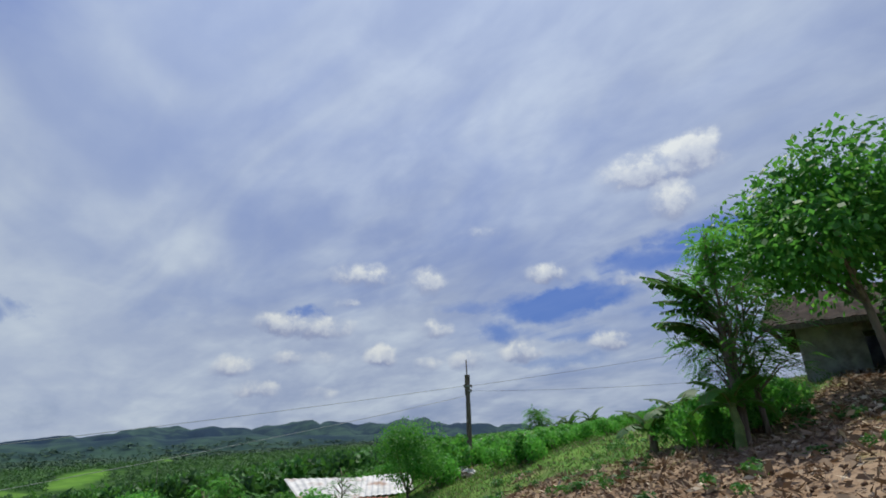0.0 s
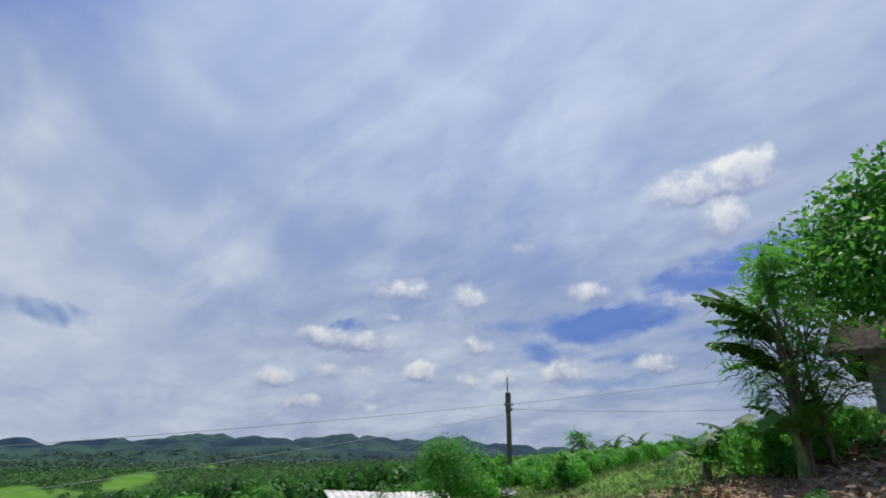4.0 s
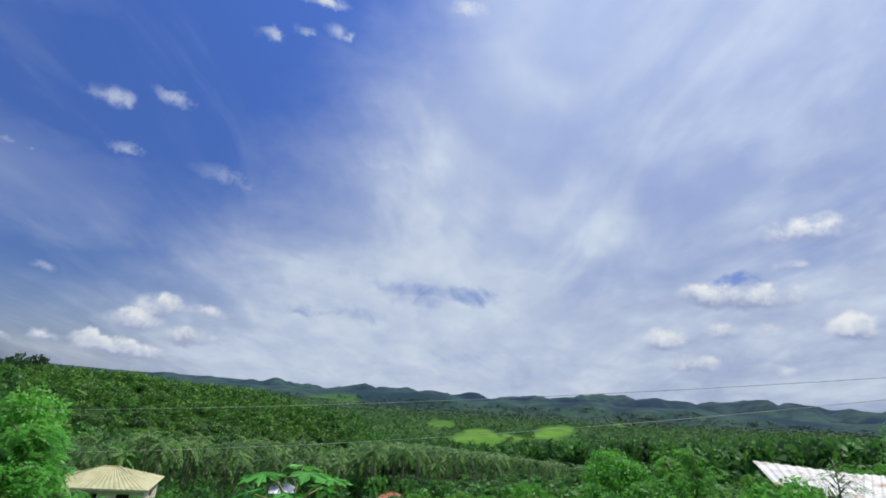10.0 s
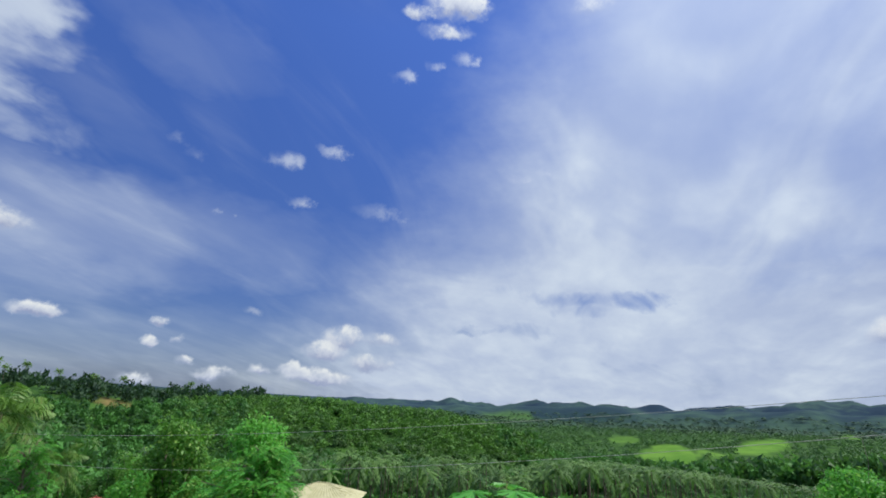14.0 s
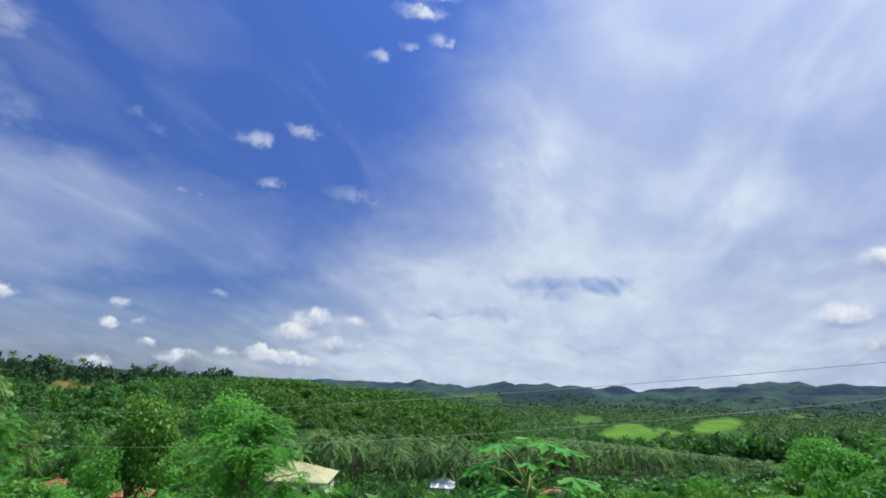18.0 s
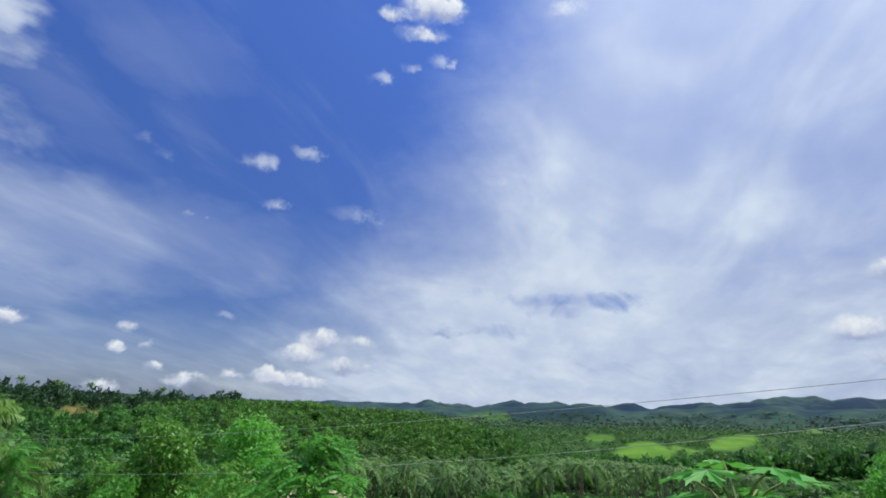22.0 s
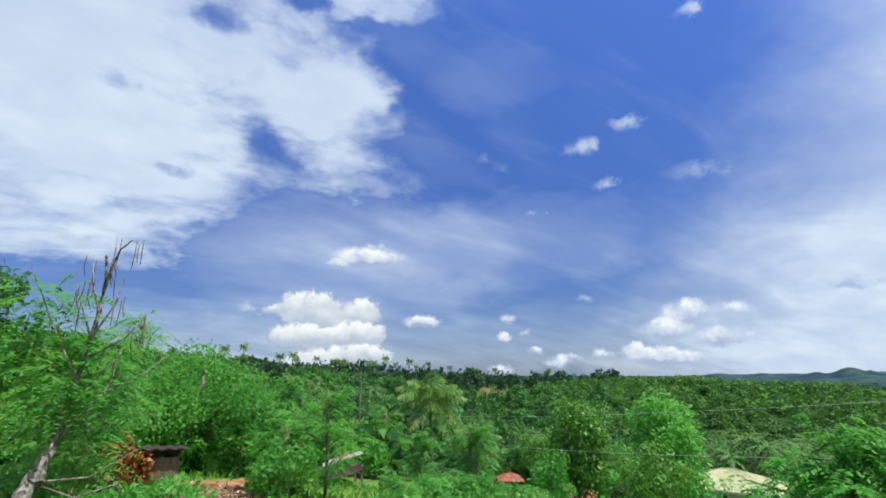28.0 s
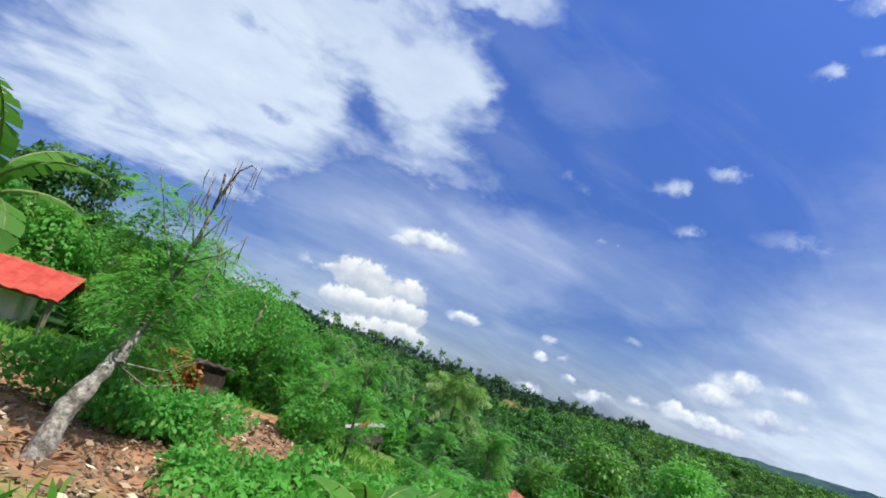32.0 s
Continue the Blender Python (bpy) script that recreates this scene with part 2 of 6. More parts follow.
cloud_c = mixed(wt, heap_a, veil_c, heap_c)
cloud_a = calc(wt, "SUBTRACT", 1.0, calc(wt, "MULTIPLY", calc(wt, "SUBTRACT", 1.0, heap_a), calc(wt, "SUBTRACT", 1.0, veil_a)))
for rows in ("118.0 7.0 4.2 2.5 1.5, 112.2 6.7 3.6 2.0 1.4, 115.4 5.6 7.4 1.6 1, 122.5 6.6 2.0 1.0 .7", "118.8 3.7 4.0 1.9 1.5, 112.6 4.0 4.4 1.9 1.5, 115.7 3.4 6 1.7 1", "114.4 1.4 6.6 1.7 1.5, 111 2.1 2.8 1.3 1, 117.2 .4 5.2 1.4 1"):
    layer = Field(ragged, rows)     # the stacked cumulus, each layer in front of the one above it
    layer_a = ranged(wt, calc(wt, "MULTIPLY", layer.density, crumble), 0.06, 0.85)
    lit = calc(wt, "ADD", calc(wt, "DIVIDE", layer.lift, calc(wt, "ADD", layer.density, 0.05)), calc(wt, "MULTIPLY", calc(wt, "SUBTRACT", fine_f, 0.5), 0.9))
    layer_c = mixed(wt, ranged(wt, lit, -0.35, 0.75), rgb(0.40, 0.46, 0.58), rgb(0.82, 0.83, 0.85))
    cloud_c = mixed(wt, layer_a, cloud_c, layer_c)
    cloud_a = calc(wt, "MAXIMUM", cloud_a, layer_a)

sky = node(wt, "ShaderNodeTexSky", {}, sky_type="NISHITA", sun_disc=False, sun_elevation=radians(SUN_EL), sun_rotation=radians(-SUN_AZ),
           air_density=1.0, dust_density=0.6, ozone_density=3.0)
deep = ranged(wt, elev, 0.0, 40.0, 0.38, 0.96, smooth=False)
tint = vec(wt, "MULTIPLY", vec(wt, "MULTIPLY", sky.outputs[0], (0.47, 0.66, 1.22)), deep)
near_sun = calc(wt, "POWER", calc(wt, "MAXIMUM", vec(wt, "DOT_PRODUCT", way, tuple(toward(SUN_AZ, SUN_EL))), 0.0), 4.0)   # thin cloud scatters forward
cloud_c = vec(wt, "MULTIPLY", cloud_c, calc(wt, "MULTIPLY_ADD", near_sun, 0.46 * CLOUD_LIGHT, 0.905 * CLOUD_LIGHT))
whole = mixed(wt, cloud_a, tint, cloud_c)
node(wt, "ShaderNodeOutputWorld", {0: node(wt, "ShaderNodeBackground", {0: whole, 1: SKY_STRENGTH}).outputs[0]})

# ---------------------------------------------------------------- materials


def material(name, colour, rough=0.8, metal=0.0, bump=0.0, bump_scale=20.0, translucent=None, spec=0.3):
    """colour(tree) gives the base colour; bump in metres."""
    m = bpy.data.materials.new(name)
    m.use_nodes = True
    t = m.node_tree
    b = t.nodes["Principled BSDF"]
    b.inputs["Roughness"].default_value, b.inputs["Metallic"].default_value = rough, metal
    b.inputs["Specular IOR Level"].default_value = spec
    c = colour(t)
    t.links.new(c, b.inputs["Base Color"])
    if bump:
        n = node(t, "ShaderNodeTexNoise", {"Vector": node(t, "ShaderNodeTexCoord").outputs["Object"], "Scale": bump_scale, "Detail": 6.0})
        t.links.new(node(t, "ShaderNodeBump", {"Strength": 1.0, "Distance": bump, "Height": n.outputs["Fac"]}).outputs[0], b.inputs["Normal"])
    if translucent:
        tr = node(t, "ShaderNodeBsdfTranslucent", {0: mixed(t, 0.35, c, rgb(0.20, 0.50, 0.065))})
        mx = node(t, "ShaderNodeMixShader", {0: translucent, 1: b.outputs[0], 2: tr.outputs[0]})
        t.links.new(mx.outputs[0], t.nodes["Material Output"].inputs[0])
    return m


def noise_of(t, scale, detail=5.0, where="Object", stretch=(1, 1, 1)):
    co = node(t, "ShaderNodeTexCoord").outputs[where]
    return node(t, "ShaderNodeTexNoise", {"Vector": vec(t, "MULTIPLY", co, stretch), "Scale": scale, "Detail": detail, "Roughness": 0.6}).outputs["Fac"]


def two_tone(a, b, scale, c=None, scale_c=3.0, lo=0.35, hi=0.65, stretch=(1, 1, 1)):
    """A noise between two colours, and patches of a third at another scale."""
    def colour(t):
        out = mixed(t, ranged(t, noise_of(t, scale, stretch=stretch), lo, hi), rgb(*a), rgb(*b))
        if c:
            out = mixed(t, ranged(t, noise_of(t, scale_c), 0.52, 0.68), out, rgb(*c))
        return out
    return colour


def leafy(dark, light, odd=None, tone=False, own=None):
    """Leaf colours that differ from leaf to leaf and from plant to plant; tone: a value kept in the mesh."""
    def colour(t):
        one = node(t, "ShaderNodeNewGeometry").outputs["Random Per Island"]
        if tone:
            plant = node(t, "ShaderNodeAttribute", {}, attribute_name="tone").outputs["Fac"]
        else:
            plant = node(t, "ShaderNodeObjectInfo").outputs["Random"]
        share = own or (0.22 if tone else 0.40)
        fac = calc(t, "ADD", calc(t, "MULTIPLY", one, share), calc(t, "MULTIPLY", plant, 1 - share))
        out = mixed(t, fac, rgb(*dark), rgb(*light))
        if odd:
            out = mixed(t, ranged(t, one, 0.86, 0.93), out, rgb(*odd))
        return out
    return colour


LEAF = material("leaf_green", leafy((0.042, 0.185, 0.030), (0.122, 0.400, 0.056), (0.16, 0.34, 0.05)), 0.5, translucent=0.52)
LEAF_DARK = material("leaf_dark", leafy((0.026, 0.085, 0.020), (0.066, 0.180, 0.032)), 0.5, translucent=0.40)
LEAF_BRIGHT = material("leaf_bright", leafy((0.072, 0.295, 0.042), (0.155, 0.470, 0.072), (0.22, 0.42, 0.09)), 0.5, translucent=0.5)
LEAF_OLIVE = material("leaf_olive", leafy((0.060, 0.190, 0.024), (0.150, 0.350, 0.045), (0.22, 0.36, 0.07)), 0.5, translucent=0.38)
PALM = material("palm_leaf", leafy((0.055, 0.145, 0.024), (0.160, 0.300, 0.055), (0.20, 0.24, 0.07)), 0.5, translucent=0.3)
BANANA = material("banana_leaf", leafy((0.045, 0.150, 0.018), (0.100, 0.250, 0.030)), 0.55, translucent=0.35)
PAPAYA = material("papaya_leaf", leafy((0.060, 0.260, 0.040), (0.110, 0.400, 0.060)), 0.5, translucent=0.35)
CROTON = material("croton_leaf", leafy((0.20, 0.055, 0.018), (0.42, 0.15, 0.035), (0.12, 0.12, 0.03)), 0.4, translucent=0.25)
FOREST = material("forest_leaf", leafy((0.014, 0.052, 0.019), (0.086, 0.262, 0.048), tone=True), 0.6, translucent=0.3)
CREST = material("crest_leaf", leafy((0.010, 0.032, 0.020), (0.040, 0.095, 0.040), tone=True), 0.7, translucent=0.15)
SPUR = material("spur_leaf", leafy((0.024, 0.078, 0.020), (0.128, 0.300, 0.044), tone=True), 0.6, translucent=0.25)
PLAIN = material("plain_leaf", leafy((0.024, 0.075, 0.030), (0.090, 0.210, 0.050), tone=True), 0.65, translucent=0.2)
# distance haze is put into these bluish foothill greens
FOOT = material("hazed_foothill_leaf", leafy((0.022, 0.060, 0.036), (0.060, 0.135, 0.052), tone=True), 0.7)
GRASS = material("grass_blade", leafy((0.070, 0.230, 0.026), (0.160, 0.370, 0.045), (0.19, 0.30, 0.07), tone=True), 0.7, translucent=0.4, spec=0.12)
MEADOW = material("meadow_herb", leafy((0.060, 0.190, 0.024), (0.130, 0.320, 0.042), tone=True), 0.6, translucent=0.35)
SLOPE_GRASS = material("mixed_grass_blade", leafy((0.058, 0.115, 0.030), (0.135, 0.215, 0.056), (0.26, 0.22, 0.10), tone=True), 0.65, translucent=0.35)
STRAW = material("dry_leaf", leafy((0.15, 0.095, 0.056), (0.40, 0.29, 0.185), (0.56, 0.46, 0.33)), 0.85)
BARK = material("bark", two_tone((0.12, 0.09, 0.065), (0.26, 0.21, 0.16), 9, stretch=(1, 1, 0.25)), 0.9, bump=0.02, bump_scale=14)
PALE_BARK = material("pale_bark", two_tone((0.10, 0.085, 0.07), (0.36, 0.33, 0.29), 11, (0.09, 0.075, 0.06), 7, stretch=(1, 1, 0.6)), 0.9, bump=0.03, bump_scale=22)
GREEN_STEM = material("green_stem", two_tone((0.10, 0.15, 0.04), (0.20, 0.26, 0.08), 6, (0.14, 0.08, 0.04), 3), 0.6)
WOOD = material("weathered_wood", two_tone((0.09, 0.07, 0.055), (0.22, 0.18, 0.14), 12, stretch=(6, 6, 0.4)), 0.9, bump=0.004)
WIRE = material("wire", two_tone((0.34, 0.34, 0.33), (0.46, 0.46, 0.44), 3), 0.5)
CONCRETE = material("concrete_block", two_tone((0.24, 0.23, 0.21), (0.40, 0.38, 0.35), 3, (0.16, 0.15, 0.13), 1.6), 0.95, bump=0.006, bump_scale=40)
PINK_WALL = material("pink_wall", two_tone((0.52, 0.36, 0.31), (0.62, 0.46, 0.40), 2, (0.36, 0.28, 0.24), 1.2), 0.9)
CREAM_WALL = material("cream_wall", two_tone((0.60, 0.55, 0.42), (0.72, 0.67, 0.54), 1.5), 0.9)
ZINC = material("zinc_sheet", two_tone((0.42, 0.42, 0.41), (0.58, 0.57, 0.55), 1.3, (0.30, 0.20, 0.14), 0.7), 0.6, 0.2)
RUST = material("rusty_sheet", two_tone((0.22, 0.075, 0.035), (0.38, 0.16, 0.09), 3, (0.42, 0.36, 0.31), 1.2), 0.8, 0.1)
# the big tree's shade on the shed roof is put into these browns
SHADE_DARK_SHEET = material("shade_dark_sheet", two_tone((0.030, 0.024, 0.020), (0.065, 0.047, 0.038), 2.5, (0.10, 0.088, 0.076), 1.4), 0.95, spec=0.1)
RED_ROOF = material("red_painted_sheet", two_tone((0.36, 0.036, 0.022), (0.46, 0.070, 0.044), 2.5), 0.6)
BRICK_ROOF = material("brick_red_sheet", two_tone((0.22, 0.055, 0.035), (0.33, 0.11, 0.07), 1.8, (0.40, 0.24, 0.18), 2.2), 0.8)
CREAM_ROOF = material("cream_sheet", two_tone((0.37, 0.355, 0.19), (0.46, 0.44, 0.26), 0.8), 0.55)
BLUE_ROOF = material("grey_blue_sheet", two_tone((0.42, 0.46, 0.54), (0.62, 0.66, 0.72), 0.9), 0.45, 0.2)
TARP = material("blue_tarp", two_tone((0.02, 0.10, 0.50), (0.05, 0.18, 0.66), 2), 0.5)
WHITE = material("white_cloth", two_tone((0.70, 0.70, 0.68), (0.80, 0.80, 0.79), 3), 0.8)
# the unlit inside behind panes and doorways is painted as near-black
DARK = material("dark_opening", two_tone((0.010, 0.010, 0.010), (0.02, 0.02, 0.02), 2), 0.9)
RED_FLAG = material("red_cloth", two_tone((0.60, 0.06, 0.03), (0.72, 0.12, 0.06), 4), 0.7)


def ground_colour(t):
    grass = mixed(t, ranged(t, noise_of(t, 0.9), 0.38, 0.62), rgb(0.072, 0.155, 0.030), rgb(0.125, 0.225, 0.044))
    grass = mixed(t, ranged(t, noise_of(t, 0.16), 0.5, 0.7), grass, rgb(0.17, 0.19, 0.06))
    soil = mixed(t, ranged(t, noise_of(t, 2.6), 0.36, 0.64), rgb(0.17, 0.108, 0.066), rgb(0.31, 0.22, 0.145))
    soil = mixed(t, ranged(t, noise_of(t, 1.1), 0.54, 0.70), soil, rgb(0.17, 0.17, 0.06))
    soil = mixed(t, ranged(t, noise_of(t, 14), 0.55, 0.72), soil, rgb(0.32, 0.25, 0.17))
    clay = mixed(t, ranged(t, noise_of(t, 1.8), 0.36, 0.64), rgb(0.23, 0.105, 0.055), rgb(0.37, 0.20, 0.115))
    soil = mixed(t, node(t, "ShaderNodeAttribute", {}, attribute_name="clay").outputs["Fac"], soil, clay)
    # dark wooded ground, with the shade between plants put into its colour
    shaded_wood = mixed(t, ranged(t, noise_of(t, 0.05), 0.4, 0.6), rgb(0.020, 0.055, 0.014), rgb(0.050, 0.115, 0.022))
    # blue haze of distance is mixed into the far ground's base colour
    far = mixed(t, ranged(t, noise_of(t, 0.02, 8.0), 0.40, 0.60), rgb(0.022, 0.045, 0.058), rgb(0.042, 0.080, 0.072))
    # dark blue noise patches paint cloud shadows on the ridge
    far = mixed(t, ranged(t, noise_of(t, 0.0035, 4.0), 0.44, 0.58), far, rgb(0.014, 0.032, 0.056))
    field = mixed(t, ranged(t, noise_of(t, 0.02), 0.4, 0.6), rgb(0.070, 0.165, 0.022), rgb(0.108, 0.220, 0.032))
    out = grass
    for name, c in (("shaded_wood", shaded_wood), ("far", far), ("field", field), ("soil", soil)):
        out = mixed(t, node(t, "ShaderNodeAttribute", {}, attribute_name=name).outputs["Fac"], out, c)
    return out


GROUND = material("ground", ground_colour, 0.95, bump=0.03, bump_scale=9, spec=0.06)

# ---------------------------------------------------------------- making things


def thing(name, at=(0, 0, 0), label="", category="", group="", kind="", turn=0.0, size=1.0):
    ob = new(name)
    ob.location, ob.rotation_euler[2], ob.scale = at, radians(turn), (size,) * 3
    ob.empty_display_size = 0.2
    return tagged(ob, label, category, group, kind)


def mesh_of(name, verts, faces, mat, smooth=False, tone=None):
    me = bpy.data.meshes.new(name)
    if isinstance(faces, np.ndarray):
        k = faces.shape[1]
        me.vertices.add(len(verts))
        me.vertices.foreach_set("co", np.asarray(verts, np.float32).ravel())
        me.loops.add(faces.size)
        me.loops.foreach_set("vertex_index", faces.astype(np.int32).ravel())
        me.polygons.add(len(faces))
        me.polygons.foreach_set("loop_start", np.arange(0, faces.size, k, dtype=np.int32))
        me.update(calc_edges=True)
    else:
        me.from_pydata([tuple(v) for v in verts], [], faces)
    if tone is not None:
        me.attributes.new("tone", "FLOAT", "POINT").data.foreach_set("value", np.asarray(tone, np.float32))
    me.materials.append(mat)
    if smooth:
        me.shade_smooth()
    return me


def part(name, bm, mat, parent, label="", smooth=False):
    """A bmesh, or a mesh, as ONE object under its thing."""
    if isinstance(bm, bmesh.types.BMesh):
        me = bpy.data.meshes.new(name)
        bm.to_mesh(me)
        bm.free()
        me.materials.append(mat)
        if smooth:
            me.shade_smooth()
    else:
        me = bm
    ob = new(name, me)
    ob.parent = parent
    return tagged(ob, label)


def box(x0, y0, z0, x1, y1, z1, bevel=0.0):
    bm = bmesh.new()
    bmesh.ops.create_cube(bm, size=1.0, matrix=Matrix.Translation(((x0 + x1) / 2, (y0 + y1) / 2, (z0 + z1) / 2)) @ Matrix.Diagonal((x1 - x0, y1 - y0, z1 - z0, 1)))
    if bevel:
        bmesh.ops.bevel(bm, geom=bm.edges[:], offset=bevel, segments=1, affect="EDGES")
    return bm


def tube(points, radii, sides=8):
    """A tapered tube along points, as vertices and faces."""
    pts = np.array(points, float)
    ways = np.gradient(pts, axis=0)
    ways /= np.linalg.norm(ways, axis=1, keepdims=True) + 1e-9
    helper = np.array([0.3, 0.9, 0.1]) if abs(ways[:, 2]).mean() > 0.6 else np.array([0.05, 0.1, 1.0])
    u = np.cross(ways, helper)
    u /= np.linalg.norm(u, axis=1, keepdims=True) + 1e-9
    v = np.cross(ways, u)
    a = np.linspace(0, 2 * np.pi, sides, endpoint=False)
    ring = np.cos(a)[None, :, None] * u[:, None] + np.sin(a)[None, :, None] * v[:, None]
    verts = (pts[:, None] + ring * np.array(radii, float)[:, None, None]).reshape(-1, 3)
    n = len(pts)
    faces = [(i * sides + k, i * sides + (k + 1) % sides, (i + 1) * sides + (k + 1) % sides, (i + 1) * sides + k) for i in range(n - 1) for k in range(sides)]
    faces.append(tuple((n - 1) * sides + k for k in range(sides)))
    return verts, faces


def tubes(runs, sides=6):
    """Several tubes in one mesh: (points, radii) each."""
    verts, faces = [], []
    for points, radii in runs:
        v, f = tube(points, radii, sides)
        base = len(verts)
        verts.extend(v)
        faces.extend(tuple(i + base for i in some) for some in f)
    return verts, faces


def unit(v):
    return v / (np.linalg.norm(v, axis=-1, keepdims=True) + 1e-9)


def leaves(base, along, side, length, width, droop=0.0, tri=False):
    """Many pointed leaves: quads from base along a way, with a width to the side."""
    length, width = np.broadcast_to(length, len(base))[:, None], np.broadcast_to(width, len(base))[:, None]
    tip = base + along * length
    tip[:, 2] -= droop * length[:, 0]
    mid = base + along * length * 0.5
    if tri:                          # far crowns: three corners are enough
        return np.stack([base + side * width / 2, tip, base - side * width / 2], 1).reshape(-1, 3), np.arange(len(base) * 3).reshape(-1, 3)
    quads = np.stack([base, mid + side * width / 2, tip, mid - side * width / 2], 1)
    return quads.reshape(-1, 3), np.arange(len(base) * 4).reshape(-1, 4)


def clump_points(rng, n, centre, radius, shell=0.55):
    """Points in the outer part of an ellipsoid, and the ways outward."""
    d = unit(rng.normal(size=(n, 3)))
    r = (shell + (1 - shell) * rng.random((n, 1)))
    return np.asarray(centre) + d * r * np.asarray(radius), d


def broad_crown(rng, clumps, leaf, count, flat=0.35, tri=False):
    """Leaves in clumps: a clump is a centre and its radii."""
    bases, ways = [], []
    total = sum(r[0] * r[2] for _, r in clumps)
    for c, r in clumps:
        p, d = clump_points(rng, max(5, int(count * r[0] * r[2] / total)), c, r)
        bases.append(p)
        ways.append(d)
    base, out = np.concatenate(bases), np.concatenate(ways)
    if tri:                          # far crowns: leaf sprays lie over the clump like shingles
        along = unit(unit(np.cross(out, rng.normal(size=base.shape))) + out * 0.30 + np.array([0, 0, -flat]))
        side = unit(np.cross(out + rng.normal(size=base.shape) * 0.45, along))
    else:
        along = unit(out * 0.5 + rng.normal(size=base.shape) * 0.6 + np.array([0, 0, -flat - 0.25]))
        side = unit(np.cross(out * 0.7 + np.array([0, 0, 0.6]) + rng.normal(size=base.shape) * 0.5, along))
    size = leaf * (0.6 + 0.8 * rng.random(len(base)))
    return leaves(base, along, side, size, size * (0.75 if tri else 0.55), tri=tri)


def feather_crown(rng, bases, ways, length, pairs, leaflet, droop=0.5):
    """Compound leaves: a curved stalk with pairs of small leaflets."""
    n = len(bases)
    s = (np.arange(pairs) + 0.7) / pairs
    side = unit(np.cross(ways, np.array([0, 0, 1.0]) + rng.normal(size=(n, 3)) * 0.25))
    lens = length * (0.7 + 0.6 * rng.random(n))
    pts = bases[:, None] + ways[:, None] * (s[None, :, None] * lens[:, None, None])
    pts[:, :, 2] -= droop * lens[:, None] * s[None] ** 2
    shape = (0.5 + np.sin(np.pi * np.clip(s, 0.08, 1)) * 0.8)[None, :, None]
    quads = []
    for sign in (1, -1):
        along = unit(side[:, None] * sign + ways[:, None] * 0.45 + rng.normal(size=pts.shape) * 0.12)
        quads.append((pts, along, np.broadcast_to(leaflet * shape, pts.shape[:2] + (1,))))
    base = np.concatenate([q[0].reshape(-1, 3) for q in quads])
    along = np.concatenate([q[1].reshape(-1, 3) for q in quads])
    size = np.concatenate([q[2].reshape(-1) for q in quads])
    across = unit(np.cross(along, np.array([0.1, 0.1, 1.0])))
    return leaves(base, along, across, size, size * 0.45, droop=0.15)


# ---------------------------------------------------------------- the lie of the land
SLOPE_AZ = (-180, -120, -60, -39, -26, -12, -3, 16, 35, 60, 74, 93, 98, 104, 120, 145, 165, 180)
SLOPE = (0.12, 0.22, 0.26, 0.24, 0.17, 0.085, 0.020, -0.10, -0.17, -0.25, -0.25, -0.25, -0.225, -0.165, -0.11, -0.06, 0.06, 0.12)


def wave(x, y, size, seed=0.0):
    """A smooth uneven field between about -1 and 1."""
    a, b = x / size, y / size
    return (np.sin(1.7 * a + 2.3 * b + seed) + np.sin(2.9 * a - 1.3 * b + 1.7 * seed + 1) + np.sin(-1.1 * a + 3.1 * b + 2.3 * seed + 2)
            + 0.5 * np.sin(5.3 * a + 4.1 * b + seed) + 0.5 * np.sin(-4.7 * a + 5.9 * b + 3 * seed)) / 3.2


def ease(v, lo, hi):
    u = np.clip((v - lo) / (hi - lo), 0, 1)
    return u * u * (3 - 2 * u)


